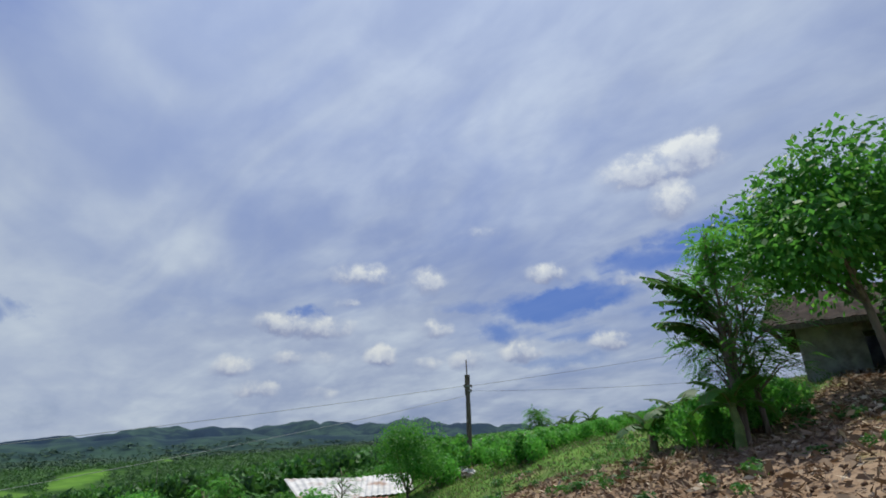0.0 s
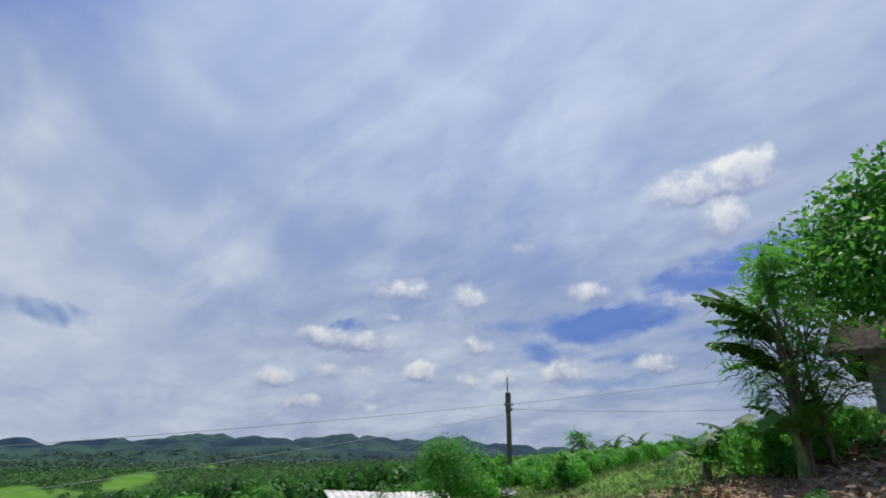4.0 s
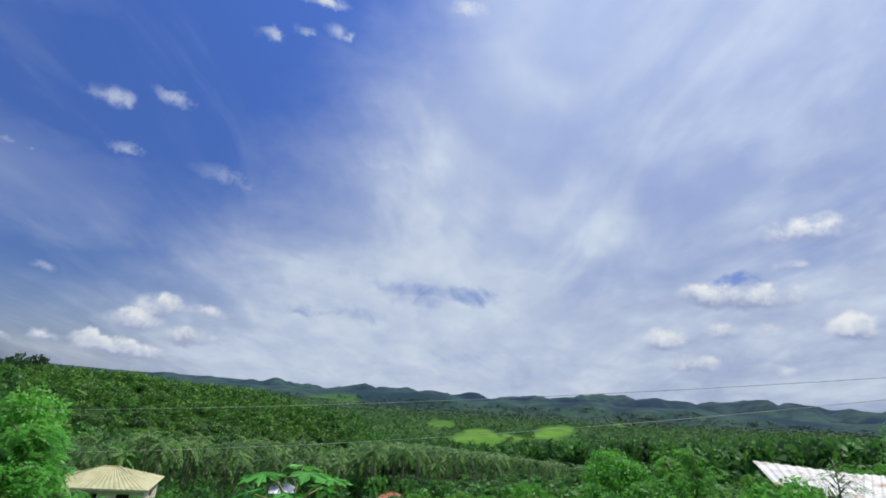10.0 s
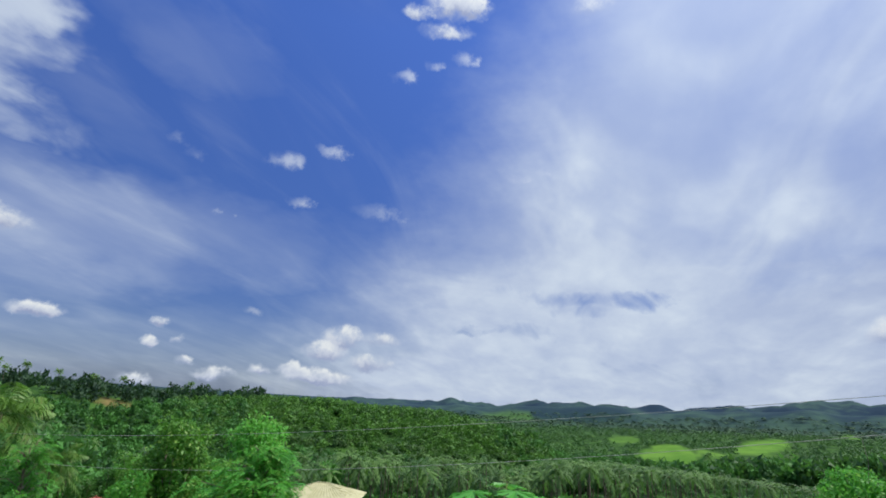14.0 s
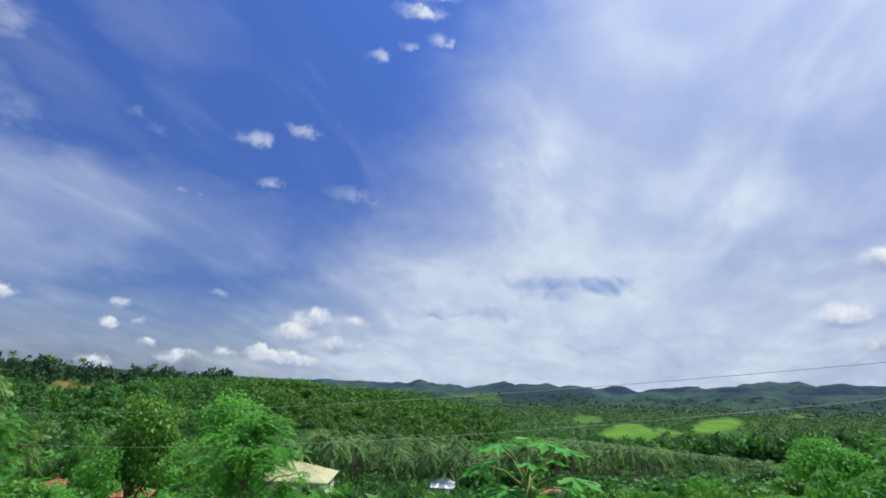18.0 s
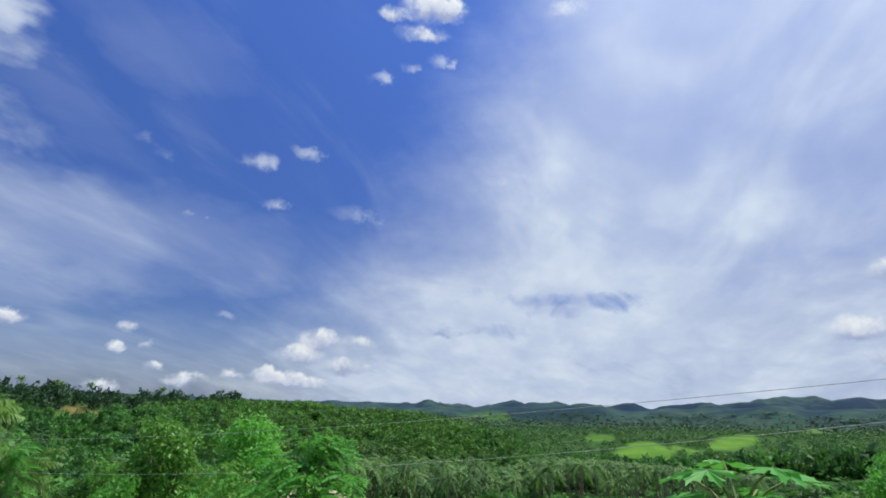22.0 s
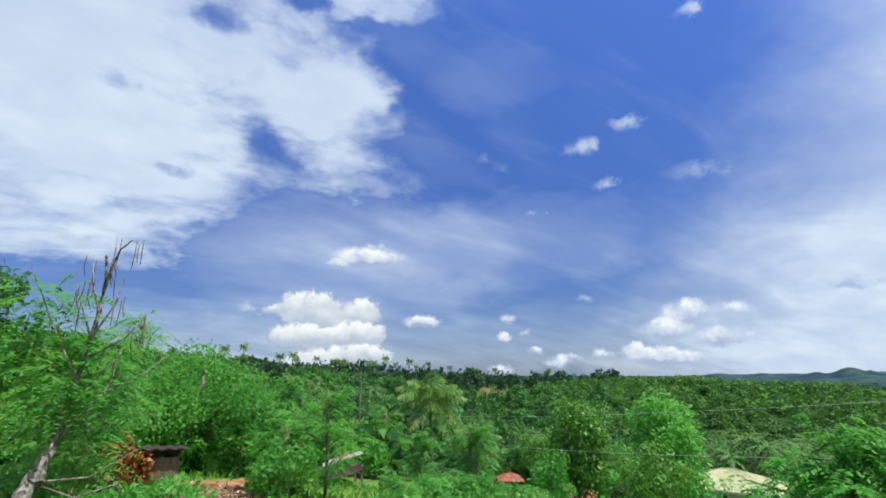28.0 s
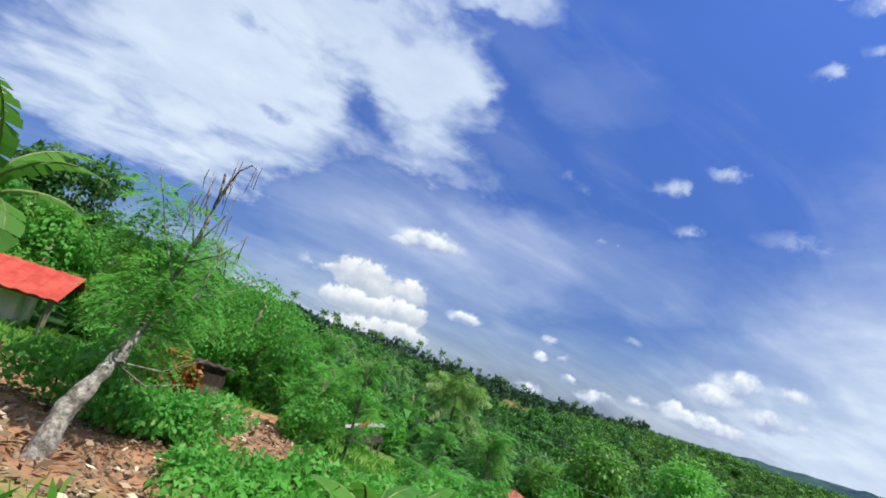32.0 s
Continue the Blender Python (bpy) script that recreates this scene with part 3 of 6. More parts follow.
def ground_z(x, y):
    x, y = np.asarray(x, float), np.asarray(y, float)
    r = np.hypot(x, y) + 1e-6
    az = np.degrees(np.arctan2(-x, y))
    s = np.interp(az, SLOPE_AZ, SLOPE)
    far = np.interp(az, (-180, -130, -60, -8, 10, 40, 58, 86, 106), (120, 40, 25, 40, 120, 130, 165, 165, 120))
    z = s * far * (1 - np.exp(-r / far))
    z = z - 22 * np.exp(-((az - 42) / 28) ** 2) * ease(r, 120, 520)
    z = z + 22 * ease(r, 600, 2300) * ease(80 - az, 0, 12)
    z = z + 11 * np.exp(-((az - 42) / 4.2) ** 2 - ((r - 690) / 80) ** 2) + 11 * np.exp(-((az - 33.6) / 3.6) ** 2 - ((r - 900) / 110) ** 2)
    spur = np.interp(az, (40, 50.5, 52.5, 55, 59, 65, 73, 77, 82, 95, 110), (-90, -50, -35, -22, -17, -10, -9, -7, -7, -11, -40)) - ((r - 330) / 110) ** 2 * 30
    hill = np.interp(az, (76, 84, 95, 118, 131, 150, 175), (-40, -12, -9, 0, 3, 16, 20)) - ((r - np.interp(az, (95, 131), (430, 260))) / 170) ** 2 * 22
    top = np.interp(az, (-40, -12, -4, 3, 8, 15, 17.5, 20, 22, 24.5, 28, 31, 33.5, 37.5, 41, 43, 46, 51, 56, 59, 64, 68, 76, 80),
                    (60, 72, 82, 101, 96, 92, 94, 79, 80, 67, 77, 66, 38, 40, 11, 20, 12, 18, 9, -10, -2, -8, -24, -90))
    humps = 17 * np.sqrt(np.abs(wave(az, 0 * az, 2.9, 1.0))) - 12 + 6 * np.abs(wave(az, 0 * az, 1.2, 2.0)) + 20 * wave(az, r / 260, 2.6, 9) * ease(2520 - r, 0, 260) + 4 * wave(x, y, 45, 5)
    ridge = top + humps - ((r - 2500 - 160 * wave(az, 0 * az, 9, 4)) / 420) ** 2 * 70 * (1 + 0.5 * wave(az, 0 * az, 3.1, 7))
    ridge = np.where(np.abs(az - 25) < 85, ridge, -100)
    front = np.interp(az, (5, 20, 40, 60, 72, 78), (30, 30, 8, -12, -30, -90)) + 10 * wave(az, 0 * az, 4, 6) - ((r - 1750) / 300) ** 2 * 60
    z = np.maximum(np.maximum(np.maximum(z, spur), hill), np.maximum(ridge, front))
    rough = 0.05 * ease(r, 1.0, 6) * wave(x, y, 0.9) + 0.03 * wave(x, y, 0.33, 1) * ease(r, 1, 5) + 0.12 * ease(r, 6, 18) * wave(x, y, 3.5, 2)
    return z + rough + 1.6 * ease(r, 60, 250) * wave(x, y, 42, 3)


def soil_at(x, y):
    """How bare the ground is: the rubble slope below the shed, the dug slope by the dead tree, small yards."""
    r, az = np.hypot(x, y), np.degrees(np.arctan2(-x, y))
    edge = 1.5 * wave(x, y, 1.3, 5)
    rim = np.interp(az, (-60, -42, -32, -20, -4), (24, 19, 13, 12.0, 15.5))
    a = ease(-az + 3 * edge + 2.5 * edge * ease(4 - r, 0, 3), 0, 9) * ease(az + 105 + 6 * edge, 0, 25) * ease(r + 0.8 * edge, 1.2, 3.0) * ease(rim - r + 1.2 * edge, 0, 3.2)
    d2 = np.hypot((x + 11.5) / 5.6, (y + 10.2) / 4.6)
    b = ease(1.1 - d2 + 0.12 * edge, 0, 0.25)
    c = ease(1 - np.hypot((x + 41) / 4.0, (y - 12.0) / 3.4) + 0.2 * edge, 0, 0.3)
    d = ease(1 - np.hypot((x + 12.2) / 2.8, (y - 24.2) / 2.2) + 0.3 * edge, 0, 0.4)
    e = ease(1 - np.hypot((x + 17) / 4, (y + 11.5) / 2.0) + 0.2 * edge, 0, 0.3)
    f = 0.45 * ease(1 - np.hypot((az - 97.5) / 2.0, (r - 345) / 16) + 0.2 * edge, 0, 0.3)
    return np.clip(np.maximum.reduce([a, b, c, d, e, f]), 0, 1)


def field_at(x, y):
    r, az = np.hypot(x, y), np.degrees(np.arctan2(-x, y))
    jag = 0.12 * wave(x, y, 30, 2)
    f = ease(1 - np.hypot((az - 42) / 3.1, (r - 610) / 78) + jag, 0, 0.12)
    f = np.maximum(f, ease(1 - np.hypot((az - 34.0 + (r - 800) * 0.012) / 2.1, (r - 800) / 95) + jag, 0, 0.15))
    f = np.maximum(f, 0.7 * ease(1 - np.hypot((az - 38) / 1.9, (r - 655) / 36) + jag, 0, 0.15))
    f = np.maximum(f, 0.8 * ease(1 - np.hypot((az - 27) / 1.4, (r - 1300) / 110) + jag, 0, 0.15))
    f = np.maximum(f, 0.6 * ease(1 - np.hypot((az - 46) / 1.6, (r - 950) / 90) + jag, 0, 0.15))
    return np.maximum(f, 0.5 * ease(1 - np.hypot((az - 58) / 3.5, (r - 1500) / 120) + jag, 0, 0.15))


def build_ground():
    rings = np.concatenate([[0.0], np.geomspace(0.5, 4800, 230)])
    turns = np.radians(np.concatenate([np.arange(-20, 95, 0.4), np.arange(95, 170, 0.75), np.arange(170, 340, 1.4)]))
    rr, aa = np.meshgrid(rings[1:], turns, indexing="ij")
    x, y = -rr * np.sin(aa), rr * np.cos(aa)
    z = ground_z(x, y)
    k = len(turns)
    verts = np.concatenate([[[0, 0, 0]], np.stack([x, y, z], -1).reshape(-1, 3)])
    i = np.arange(len(rings) - 2)[:, None] * k + 1
    j = np.arange(k)[None]
    quads = np.stack([i + j, i + k + j, i + k + (j + 1) % k, i + (j + 1) % k], -1).reshape(-1, 4)
    me = bpy.data.meshes.new("ground")
    me.from_pydata(verts, [], [(0, 1 + q, 1 + (q + 1) % k) for q in range(k)] + quads.tolist())
    vx, vy = verts[:, 0], verts[:, 1]
    r = np.hypot(vx, vy)
    az = np.degrees(np.arctan2(-vx, vy))
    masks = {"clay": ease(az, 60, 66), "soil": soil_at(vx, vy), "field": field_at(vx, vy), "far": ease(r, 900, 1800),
             "shaded_wood": ease(r + 12 * wave(vx, vy, 20, 1), np.interp(az, (60, 84, 92), (48, 48, 20)), np.interp(az, (60, 84, 92), (75, 75, 32))) * (1 - 0.6 * ease(az, -60, -20) * ease(5 - az, 0, 15) * ease(110 - r, 0, 30))}
    for name, value in masks.items():
        me.attributes.new(name, "FLOAT", "POINT").data.foreach_set("value", value.astype(np.float32))
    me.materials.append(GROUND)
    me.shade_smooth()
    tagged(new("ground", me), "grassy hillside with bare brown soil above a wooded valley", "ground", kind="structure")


build_ground()


def on_ground(x, y, sink=0.05):
    return (x, y, float(ground_z(x, y)) - sink)


# How high plants may stand, cut to fit the camera's view of houses and hills.
CAP_AZ = (-40, -24, -12, 0, 14, 24, 34, 46, 60, 70, 74, 79, 82, 86, 90, 93, 97, 105, 112, 120, 126, 131, 138, 146, 152, 165)
CAP_EL = (6.0, 3.2, 1.6, 0.6, -1.0, -5.0, -8.0, -8.5, -9.0, -8.2, -10.4, -10.0, -5.0, -3.0, -3.0, -5.5, -8.2, -7.0, -5.0, -3.2, -1.6, 0.0, 2.0, 4.5, 6.0, 8.0)


SEEN = ((-73.0, 16.3, -12.3, 4.4), (-78.7, 42.4, -15.6, 2.0), (-64.0, -8.3, -10.9, 1.5), (-42.3, -2.2, -8.9, 1.2), (-47.5, -1.6, -9.0, 1.2),
        (-24.2, -10.8, -3.5, 1.0), (-48.7, -13.4, -7.2, 3.4), (-40.0, 11.3, -9.8, 3.2), (-55.0, 45.0, -12.5, 1.5), (-16.5, -12.8, -2.0, 1.0), (-14.6, -17.2, -1.9, 2.0), (-12.8, -18.2, -1.9, 2.5))


def room(x, y):
    """The height that a plant at a place may have below the camera's sight lines."""
    dx, dy = np.asarray(x, float) + 3.5, np.asarray(y, float) + 1.6
    el = np.interp(np.degrees(np.arctan2(-dx, dy)), CAP_AZ, CAP_EL)
    far = np.hypot(dx, dy)
    top = 1.15 + far * np.tan(np.radians(el))
    for sx, sy, sz, half in SEEN:                # plants are kept low in front of what the camera sees
        vx, vy = sx + 3.5, sy + 1.6
        reach = math.hypot(vx, vy)
        ahead, across = (dx * vx + dy * vy) / reach, (dx * vy - dy * vx) / reach
        hid = (ahead > 0) & (ahead < reach + 2) & (np.abs(across) < half * np.clip(ahead / reach, 0.1, 1) + 0.7)
        top = np.where(hid, np.minimum(top, 1.15 + far * (sz - 1.15) / reach), top)
    return top - ground_z(x, y)

# ---------------------------------------------------------------- woods on the hills (nobody could count them)


def lumps(rng, count, wide, high):
    """The clumps of one crown of about the given half width and height."""
    out = [((0, 0, high * 0.55), (wide * 0.55, wide * 0.55, high * 0.40))]
    for k in range(count):
        a, up = rng.random() * 6.283, rng.random()
        d = wide * (0.35 + 0.40 * rng.random()) * (1.1 - 0.55 * up)
        r = wide * (0.26 + 0.20 * rng.random())
        out.append(((d * math.cos(a), d * math.sin(a), high * (0.28 + 0.58 * up)), (r, r, r * 0.75)))
    return out


def crown_cards(rng, cards, count=9, wide=1.0, high=1.6):
    count = min(count, max(3, cards // 6))
    return broad_crown(rng, lumps(rng, count, wide, high), 0.34, int(cards * 1.25), flat=0.2, tri=True)[0].reshape(-1, 3, 3)


def woods(name, label, xs, ys, half, tall, mat, cards, seed, templates=6):
    """Many crowns in one mesh: each a turned and scaled template of leaf clusters."""
    rng = np.random.default_rng(seed)
    shapes = [crown_cards(rng, cards) for _ in range(templates)]
    zs = ground_z(xs, ys)
    verts, tones = [], []
    for i in range(len(xs)):
        t = shapes[i % templates]
        a = rng.random() * 6.283
        c, s = math.cos(a), math.sin(a)
        m = np.array([[c * half[i], -s * half[i], 0], [s * half[i], c * half[i], 0], [0, 0, tall[i] / 1.6]])
        verts.append(t.reshape(-1, 3) @ m.T + (xs[i], ys[i], zs[i] - 0.1 * tall[i]))
        tones.append(np.full(t.shape[0] * 3, np.clip(0.45 + 0.30 * wave(xs[i], ys[i], 4.0 * half[i] + 8, seed) + 0.33 * rng.normal(), 0, 1)))
    v = np.concatenate(verts)
    me = mesh_of(name, v, np.arange(len(v)).reshape(-1, 3), mat, tone=np.concatenate(tones))
    return tagged(new(name, me), label, "trees", kind="stuff")


def scattered(rng, n, az, r, keep=None):
    """Places evenly spread over a sector of the land."""
    a = np.radians(rng.uniform(*az, n))
    d = np.sqrt(rng.uniform(r[0] ** 2, r[1] ** 2, n))
    x, y = -d * np.sin(a), d * np.cos(a)
    if keep is not None:
        ok = keep(np.degrees(a), d, x, y)
        x, y = x[ok], y[ok]
    return x, y


def open_land(az, r, x, y):
    ahead = 1 - 90 / r                      # keeps the sight line to the fields free
    return (field_at(x, y) < 0.1) & (field_at(x / ahead, y / ahead) < 0.1) & (wave(x, y, 55, 7) > -0.62)


def spread_woods(name, label, n, az, r, half, tall, mat, cards, seed, keep=None):
    rng = np.random.default_rng(100 + seed)
    x, y = scattered(rng, n, az, r, keep)
    h, w = rng.uniform(*tall, len(x)), rng.uniform(*half, len(x))
    if r[0] < 100:
        space = np.where(np.hypot(x, y) < (80 if az[0] > 60 else 1e6), np.maximum(room(x, y) * 1.05, 1.0), 99.0)
        h, w = np.minimum(h, space), w * np.clip(space / h, 0.45, 1)
    return woods(name, label, x, y, w, h, mat, cards, seed)


spread_woods("spur_woods", "fine bright green growth covering the low spur", 4400, (46, 93), (235, 395), (2.2, 3.8), (3.2, 6.0), SPUR, 48, 1)
spread_woods("valley_woods", "dense green tropical trees covering the near valley", 1500, (14, 92), (150, 240), (2.6, 4.6), (5, 8.5), FOREST, 100, 2, open_land)
spread_woods("valley_woods", "dense green tropical trees covering the valley", 1300, (8, 60), (240, 480), (3.0, 5.6), (5, 8), FOREST, 70, 3, open_land)
spread_woods("hillside_woods", "dense mixed trees climbing the long hill", 3000, (86, 165), (88, 310), (2.2, 4.6), (2.5, 8.0), FOREST, 84, 4, lambda az, r, x, y: soil_at(x, y) < 0.2)
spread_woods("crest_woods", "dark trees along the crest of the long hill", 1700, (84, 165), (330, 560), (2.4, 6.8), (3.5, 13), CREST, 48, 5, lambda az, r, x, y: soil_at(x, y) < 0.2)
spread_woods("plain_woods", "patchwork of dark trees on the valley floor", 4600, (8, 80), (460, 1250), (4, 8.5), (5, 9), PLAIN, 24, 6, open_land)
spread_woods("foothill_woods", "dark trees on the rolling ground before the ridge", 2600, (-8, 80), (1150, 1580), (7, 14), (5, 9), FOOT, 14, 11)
spread_woods("crest_woods", "dark trees on the brow of the long hill", 500, (120, 165), (225, 330), (2.4, 4.6), (5, 10), CREST, 60, 13)
spread_woods("slope_woods", "dark green trees along the slope behind the pole", 800, (-8, 22), (80, 330), (2.6, 4.4), (4, 6.5), FOREST, 90, 7)
spread_woods("slope_woods", "low trees on the rise beyond the grass", 420, (-75, -6), (60, 240), (1.6, 3.0), (1.6, 3.2), FOREST, 80, 8)
spread_woods("belt_woods", "dark leafy trees in the belt beyond the meadow", 330, (-2, 60), (68, 155), (2.2, 3.6), (4.0, 7.0), FOREST, 190, 9)
spread_woods("rise_woods", "dense leafy trees on the rising hillside", 330, (110, 158), (42, 110), (1.8, 3.2), (3.5, 6.0), FOREST, 190, 10)

# ---------------------------------------------------------------- kinds of plants


def tree_mesh(seed, tall, wide, mat, leaf, count, clumps=11, bark=BARK, thick=0.16, bare=0.35, tri=False):
    """A trunk with limbs, and a crown of clumps: two meshes."""
    rng = np.random.default_rng(seed)
    blobs = []
    for (c, r) in lumps(rng, clumps, wide, tall * (1 - bare)):
        blobs.append(((c[0], c[1], c[2] + tall * bare), r))
    v, f = broad_crown(rng, blobs, leaf, count, tri=tri)
    fork = tall * (bare + 0.12)
    lean = rng.normal(size=2) * 0.06 * tall
    runs = [([(0, 0, -0.3), (lean[0] * 0.3, lean[1] * 0.3, fork * 0.5), (lean[0] * 0.6, lean[1] * 0.6, fork), (lean[0], lean[1], tall * 0.8)], [thick * 1.25, thick, thick * 0.8, thick * 0.2])]
    for c, r in blobs[1:7]:
        runs.append(([(lean[0] * 0.5, lean[1] * 0.5, fork * 0.8), (c[0] * 0.45, c[1] * 0.45, fork * 0.7 + c[2] * 0.35), c], [thick * 0.6, thick * 0.4, thick * 0.1]))
    tv, tf = tubes(runs)
    return mesh_of("trunk", tv, tf, bark, True), mesh_of("crown", v, f, mat)


def put_tree(meshes, x, y, size=1.0, turn=0.0, label="", name="tree", group="", category="tree"):
    t = thing(name, on_ground(x, y), label, category, group, turn=turn, size=size)
    part("trunk", meshes[0], None, t)
    part("crown", meshes[1], None, t)
    return t


def feather_mesh(seed, tall, wide, mat, sprays, length=0.55, pairs=9, leaflet=0.09, bare=0.3, thick=0.07, bark=BARK, layers=7):
    """A slender tree with flat layers of feathery compound leaves."""
    rng = np.random.default_rng(seed)
    runs = [([(0, 0, -0.3), (0.03 * tall, 0, tall * 0.5), (0.0, 0.03 * tall, tall * 0.95)], [thick * 1.3, thick, thick * 0.25])]
    bases, ways = [], []
    for k in range(layers):
        up = bare + (1 - bare) * (k + 0.5) / layers
        reach = wide * (0.6 + 0.5 * rng.random()) * math.sin(math.pi * min(0.98, 0.25 + 0.72 * (k + 0.5) / layers)) ** 0.7
        for b in range(4):
            a = rng.random() * 6.283
            tip = np.array([reach * math.cos(a), reach * math.sin(a), tall * (up + 0.10 * rng.random())])
            root = np.array([0, 0, tall * (up - 0.12)])
            runs.append(([root, (root + tip) / 2 + (0, 0, 0.06 * tall), tip], [thick * 0.45, thick * 0.3, thick * 0.1]))
            n = sprays // (layers * 4)
            s = rng.random((n, 1)) ** 0.7
            bases.append(root + (tip - root) * s + rng.normal(size=(n, 3)) * 0.10 * wide * np.array([1, 1, 0.5]))
            w = rng.normal(size=(n, 3)) * np.array([1, 1, 0.35]) + np.array([math.cos(a), math.sin(a), 0.1]) * 0.8
            ways.append(unit(w))
    v, f = feather_crown(rng, np.concatenate(bases), np.concatenate(ways), length, pairs, leaflet)
    tv, tf = tubes(runs, 5)
    return mesh_of("trunk", tv, tf, bark, True), mesh_of("crown", v, f, mat)


def palm_mesh(seed, tall, reach=2.6, fronds=20, mat=PALM, leaflets=22, stand=True):
    """A coconut palm: a leaning ringed trunk, and fronds that arch and hang."""
    rng = np.random.default_rng(seed)
    lean = rng.normal(size=2) * 0.05 * tall
    s = np.linspace(0, 1, 9)
    spine = np.stack([lean[0] * s**1.6, lean[1] * s**1.6, -0.3 + (tall + 0.3) * s], -1)
    tv, tf = tube(spine, 0.17 - 0.06 * s + 0.08 * (s < 0.05), 8)
    top = spine[-1]
    verts, faces, runs = [], [], []
    count = 0
    for k in range(fronds):
        a = 2.399 * k + rng.random() * 0.4
        lift = 1.65 - 2.25 * (k + 0.5) / fronds + rng.normal() * 0.1
        L = reach * (0.8 + 0.3 * rng.random())
        u = np.linspace(0, 1, 6)
        out = L * (u - 0.12 * u**2)
        up = L * (lift * u - (0.42 + 0.26 * abs(lift)) * u**2)
        axis = np.array([math.cos(a), math.sin(a), 0])
        line = top + out[:, None] * axis * math.cos(lift * 0.5) + np.stack([0 * u, 0 * u, up * 0.8], -1)
        runs.append((line, 0.035 * (1.1 - u)))
        m = leaflets
        q = np.linspace(0.12, 1, m)
        base = np.stack([np.interp(q, u, line[:, i]) for i in range(3)], -1)
        way = unit(np.gradient(base, axis=0))
        side = unit(np.cross(way, (0, 0, 1)))
        size = 0.34 * reach * np.sin(np.pi * np.clip(0.18 + 0.74 * q, 0, 1))
        for sign in (1, -1):
            along = unit(side * sign + way * 0.7 + np.array([0, 0, -0.55]) + rng.normal(size=base.shape) * 0.12)
            v, f = leaves(base, along, way, size, 0.9 * reach / leaflets + 0 * q, droop=0.25)
            verts.append(v)
            faces.append(f + count)
            count += len(v)
    rv, rf = tubes(runs, 3)
    verts.append(np.array(rv))
    faces.append(np.array([some for some in rf if len(some) == 4]) + count)
    return mesh_of("trunk", tv, tf, BARK, True), mesh_of("crown", np.concatenate(verts), np.concatenate(faces), mat)


def put_palm(meshes, x, y, size=1.0, turn=0.0, label="coconut palm with a slim grey trunk and arching fronds", group="", lower=0.0):
    p = thing("coconut_palm", on_ground(x, y, 0.05 + lower), label, "palm", group, turn=turn, size=size)
    for name, me in zip(("trunk", "crown"), meshes):
        part(name, me, None, p)
    return p


def blade(rng, length, width, arch, mat_name="leaf", tear=0.0, parts=12):
    """A long banana leaf from the origin along +x, arching down, torn along its veins."""
    verts, faces = [], []
    s = np.linspace(0, 1, parts)
    ang = 0.9 - arch * s
    step = length / (parts - 1)
    px = np.concatenate([[0], np.cumsum(np.cos(ang[:-1]) * step)])
    pz = np.concatenate([[0], np.cumsum(np.sin(ang[:-1]) * step)])
    w = width * np.sin(np.pi * np.clip(s * 0.90 + 0.07, 0, 1)) ** 0.6
    for sign in (1, -1):
        for i in range(1, parts - 1):
            cut = rng.random() < tear
            gap = 0.22 * step if cut else 0.0
            b = len(verts)
            sag = 0.25 + (0.35 * rng.random() if cut else 0.0)
            verts += [(px[i] + gap, 0, pz[i]), (px[i + 1], 0, pz[i + 1]),
                      (px[i + 1] + 0.03, sign * w[i + 1], pz[i + 1] - sag * w[i + 1]), (px[i] + gap + 0.03, sign * w[i], pz[i] - sag * w[i])]
            faces.append((b, b + 1, b + 2, b + 3) if sign > 0 else (b + 3, b + 2, b + 1, b))
    return np.array(verts), faces, np.stack([px, 0 * px, pz], -1)


def put_banana(x, y, tall, seed, count=8, length=1.9, label="banana plant with torn arching leaves", size=1.0, turn=0.0, group="", tear=0.35, up=1.0, fan=None, mat=None, arch=(1.2, 2.3)):
    rng = np.random.default_rng(seed)
    p = thing("banana_plant", on_ground(x, y), label, "banana plant", group, turn=turn, size=size)
    tv, tf = tube([(0, 0, -0.2), (0.03, 0, tall * 0.5), (0, 0.02, tall)], [0.095, 0.075, 0.045], 10)
    part("pseudostem", mesh_of("pseudostem", tv, tf, BARK if mat else GREEN_STEM, True), None, p)
    for k in range(count):
        v, f, rib = blade(rng, length * (0.75 + 0.4 * rng.random()), 0.17 + 0.07 * rng.random(), arch[0] + (arch[1] - arch[0]) * k / count + 0.3 * rng.random(), tear=tear)
        about = 2.399 * k + rng.random() * 0.5 if fan is None else fan[0] + fan[1] * (2 * rng.random() - 1)
        tilt = Matrix.Rotation(about, 3, "Z") @ Matrix.Rotation(-(0.5 - 0.85 * k / count) * up, 3, "Y")
        m = np.array(tilt)
        v = v @ m.T + (0, 0, tall * (0.98 - 0.02 * k))
        rib = rib @ m.T + (0, 0, tall * (0.98 - 0.02 * k))
        leaf = part("leaf", mesh_of("leaf", v, f, mat or BANANA, True), None, p)
        rv, rf = tube(rib - (0, 0, 0.008), np.linspace(0.028, 0.006, len(rib)), 5)
        part("midrib", mesh_of("midrib", rv, rf, GREEN_STEM, True), None, leaf)
    return p


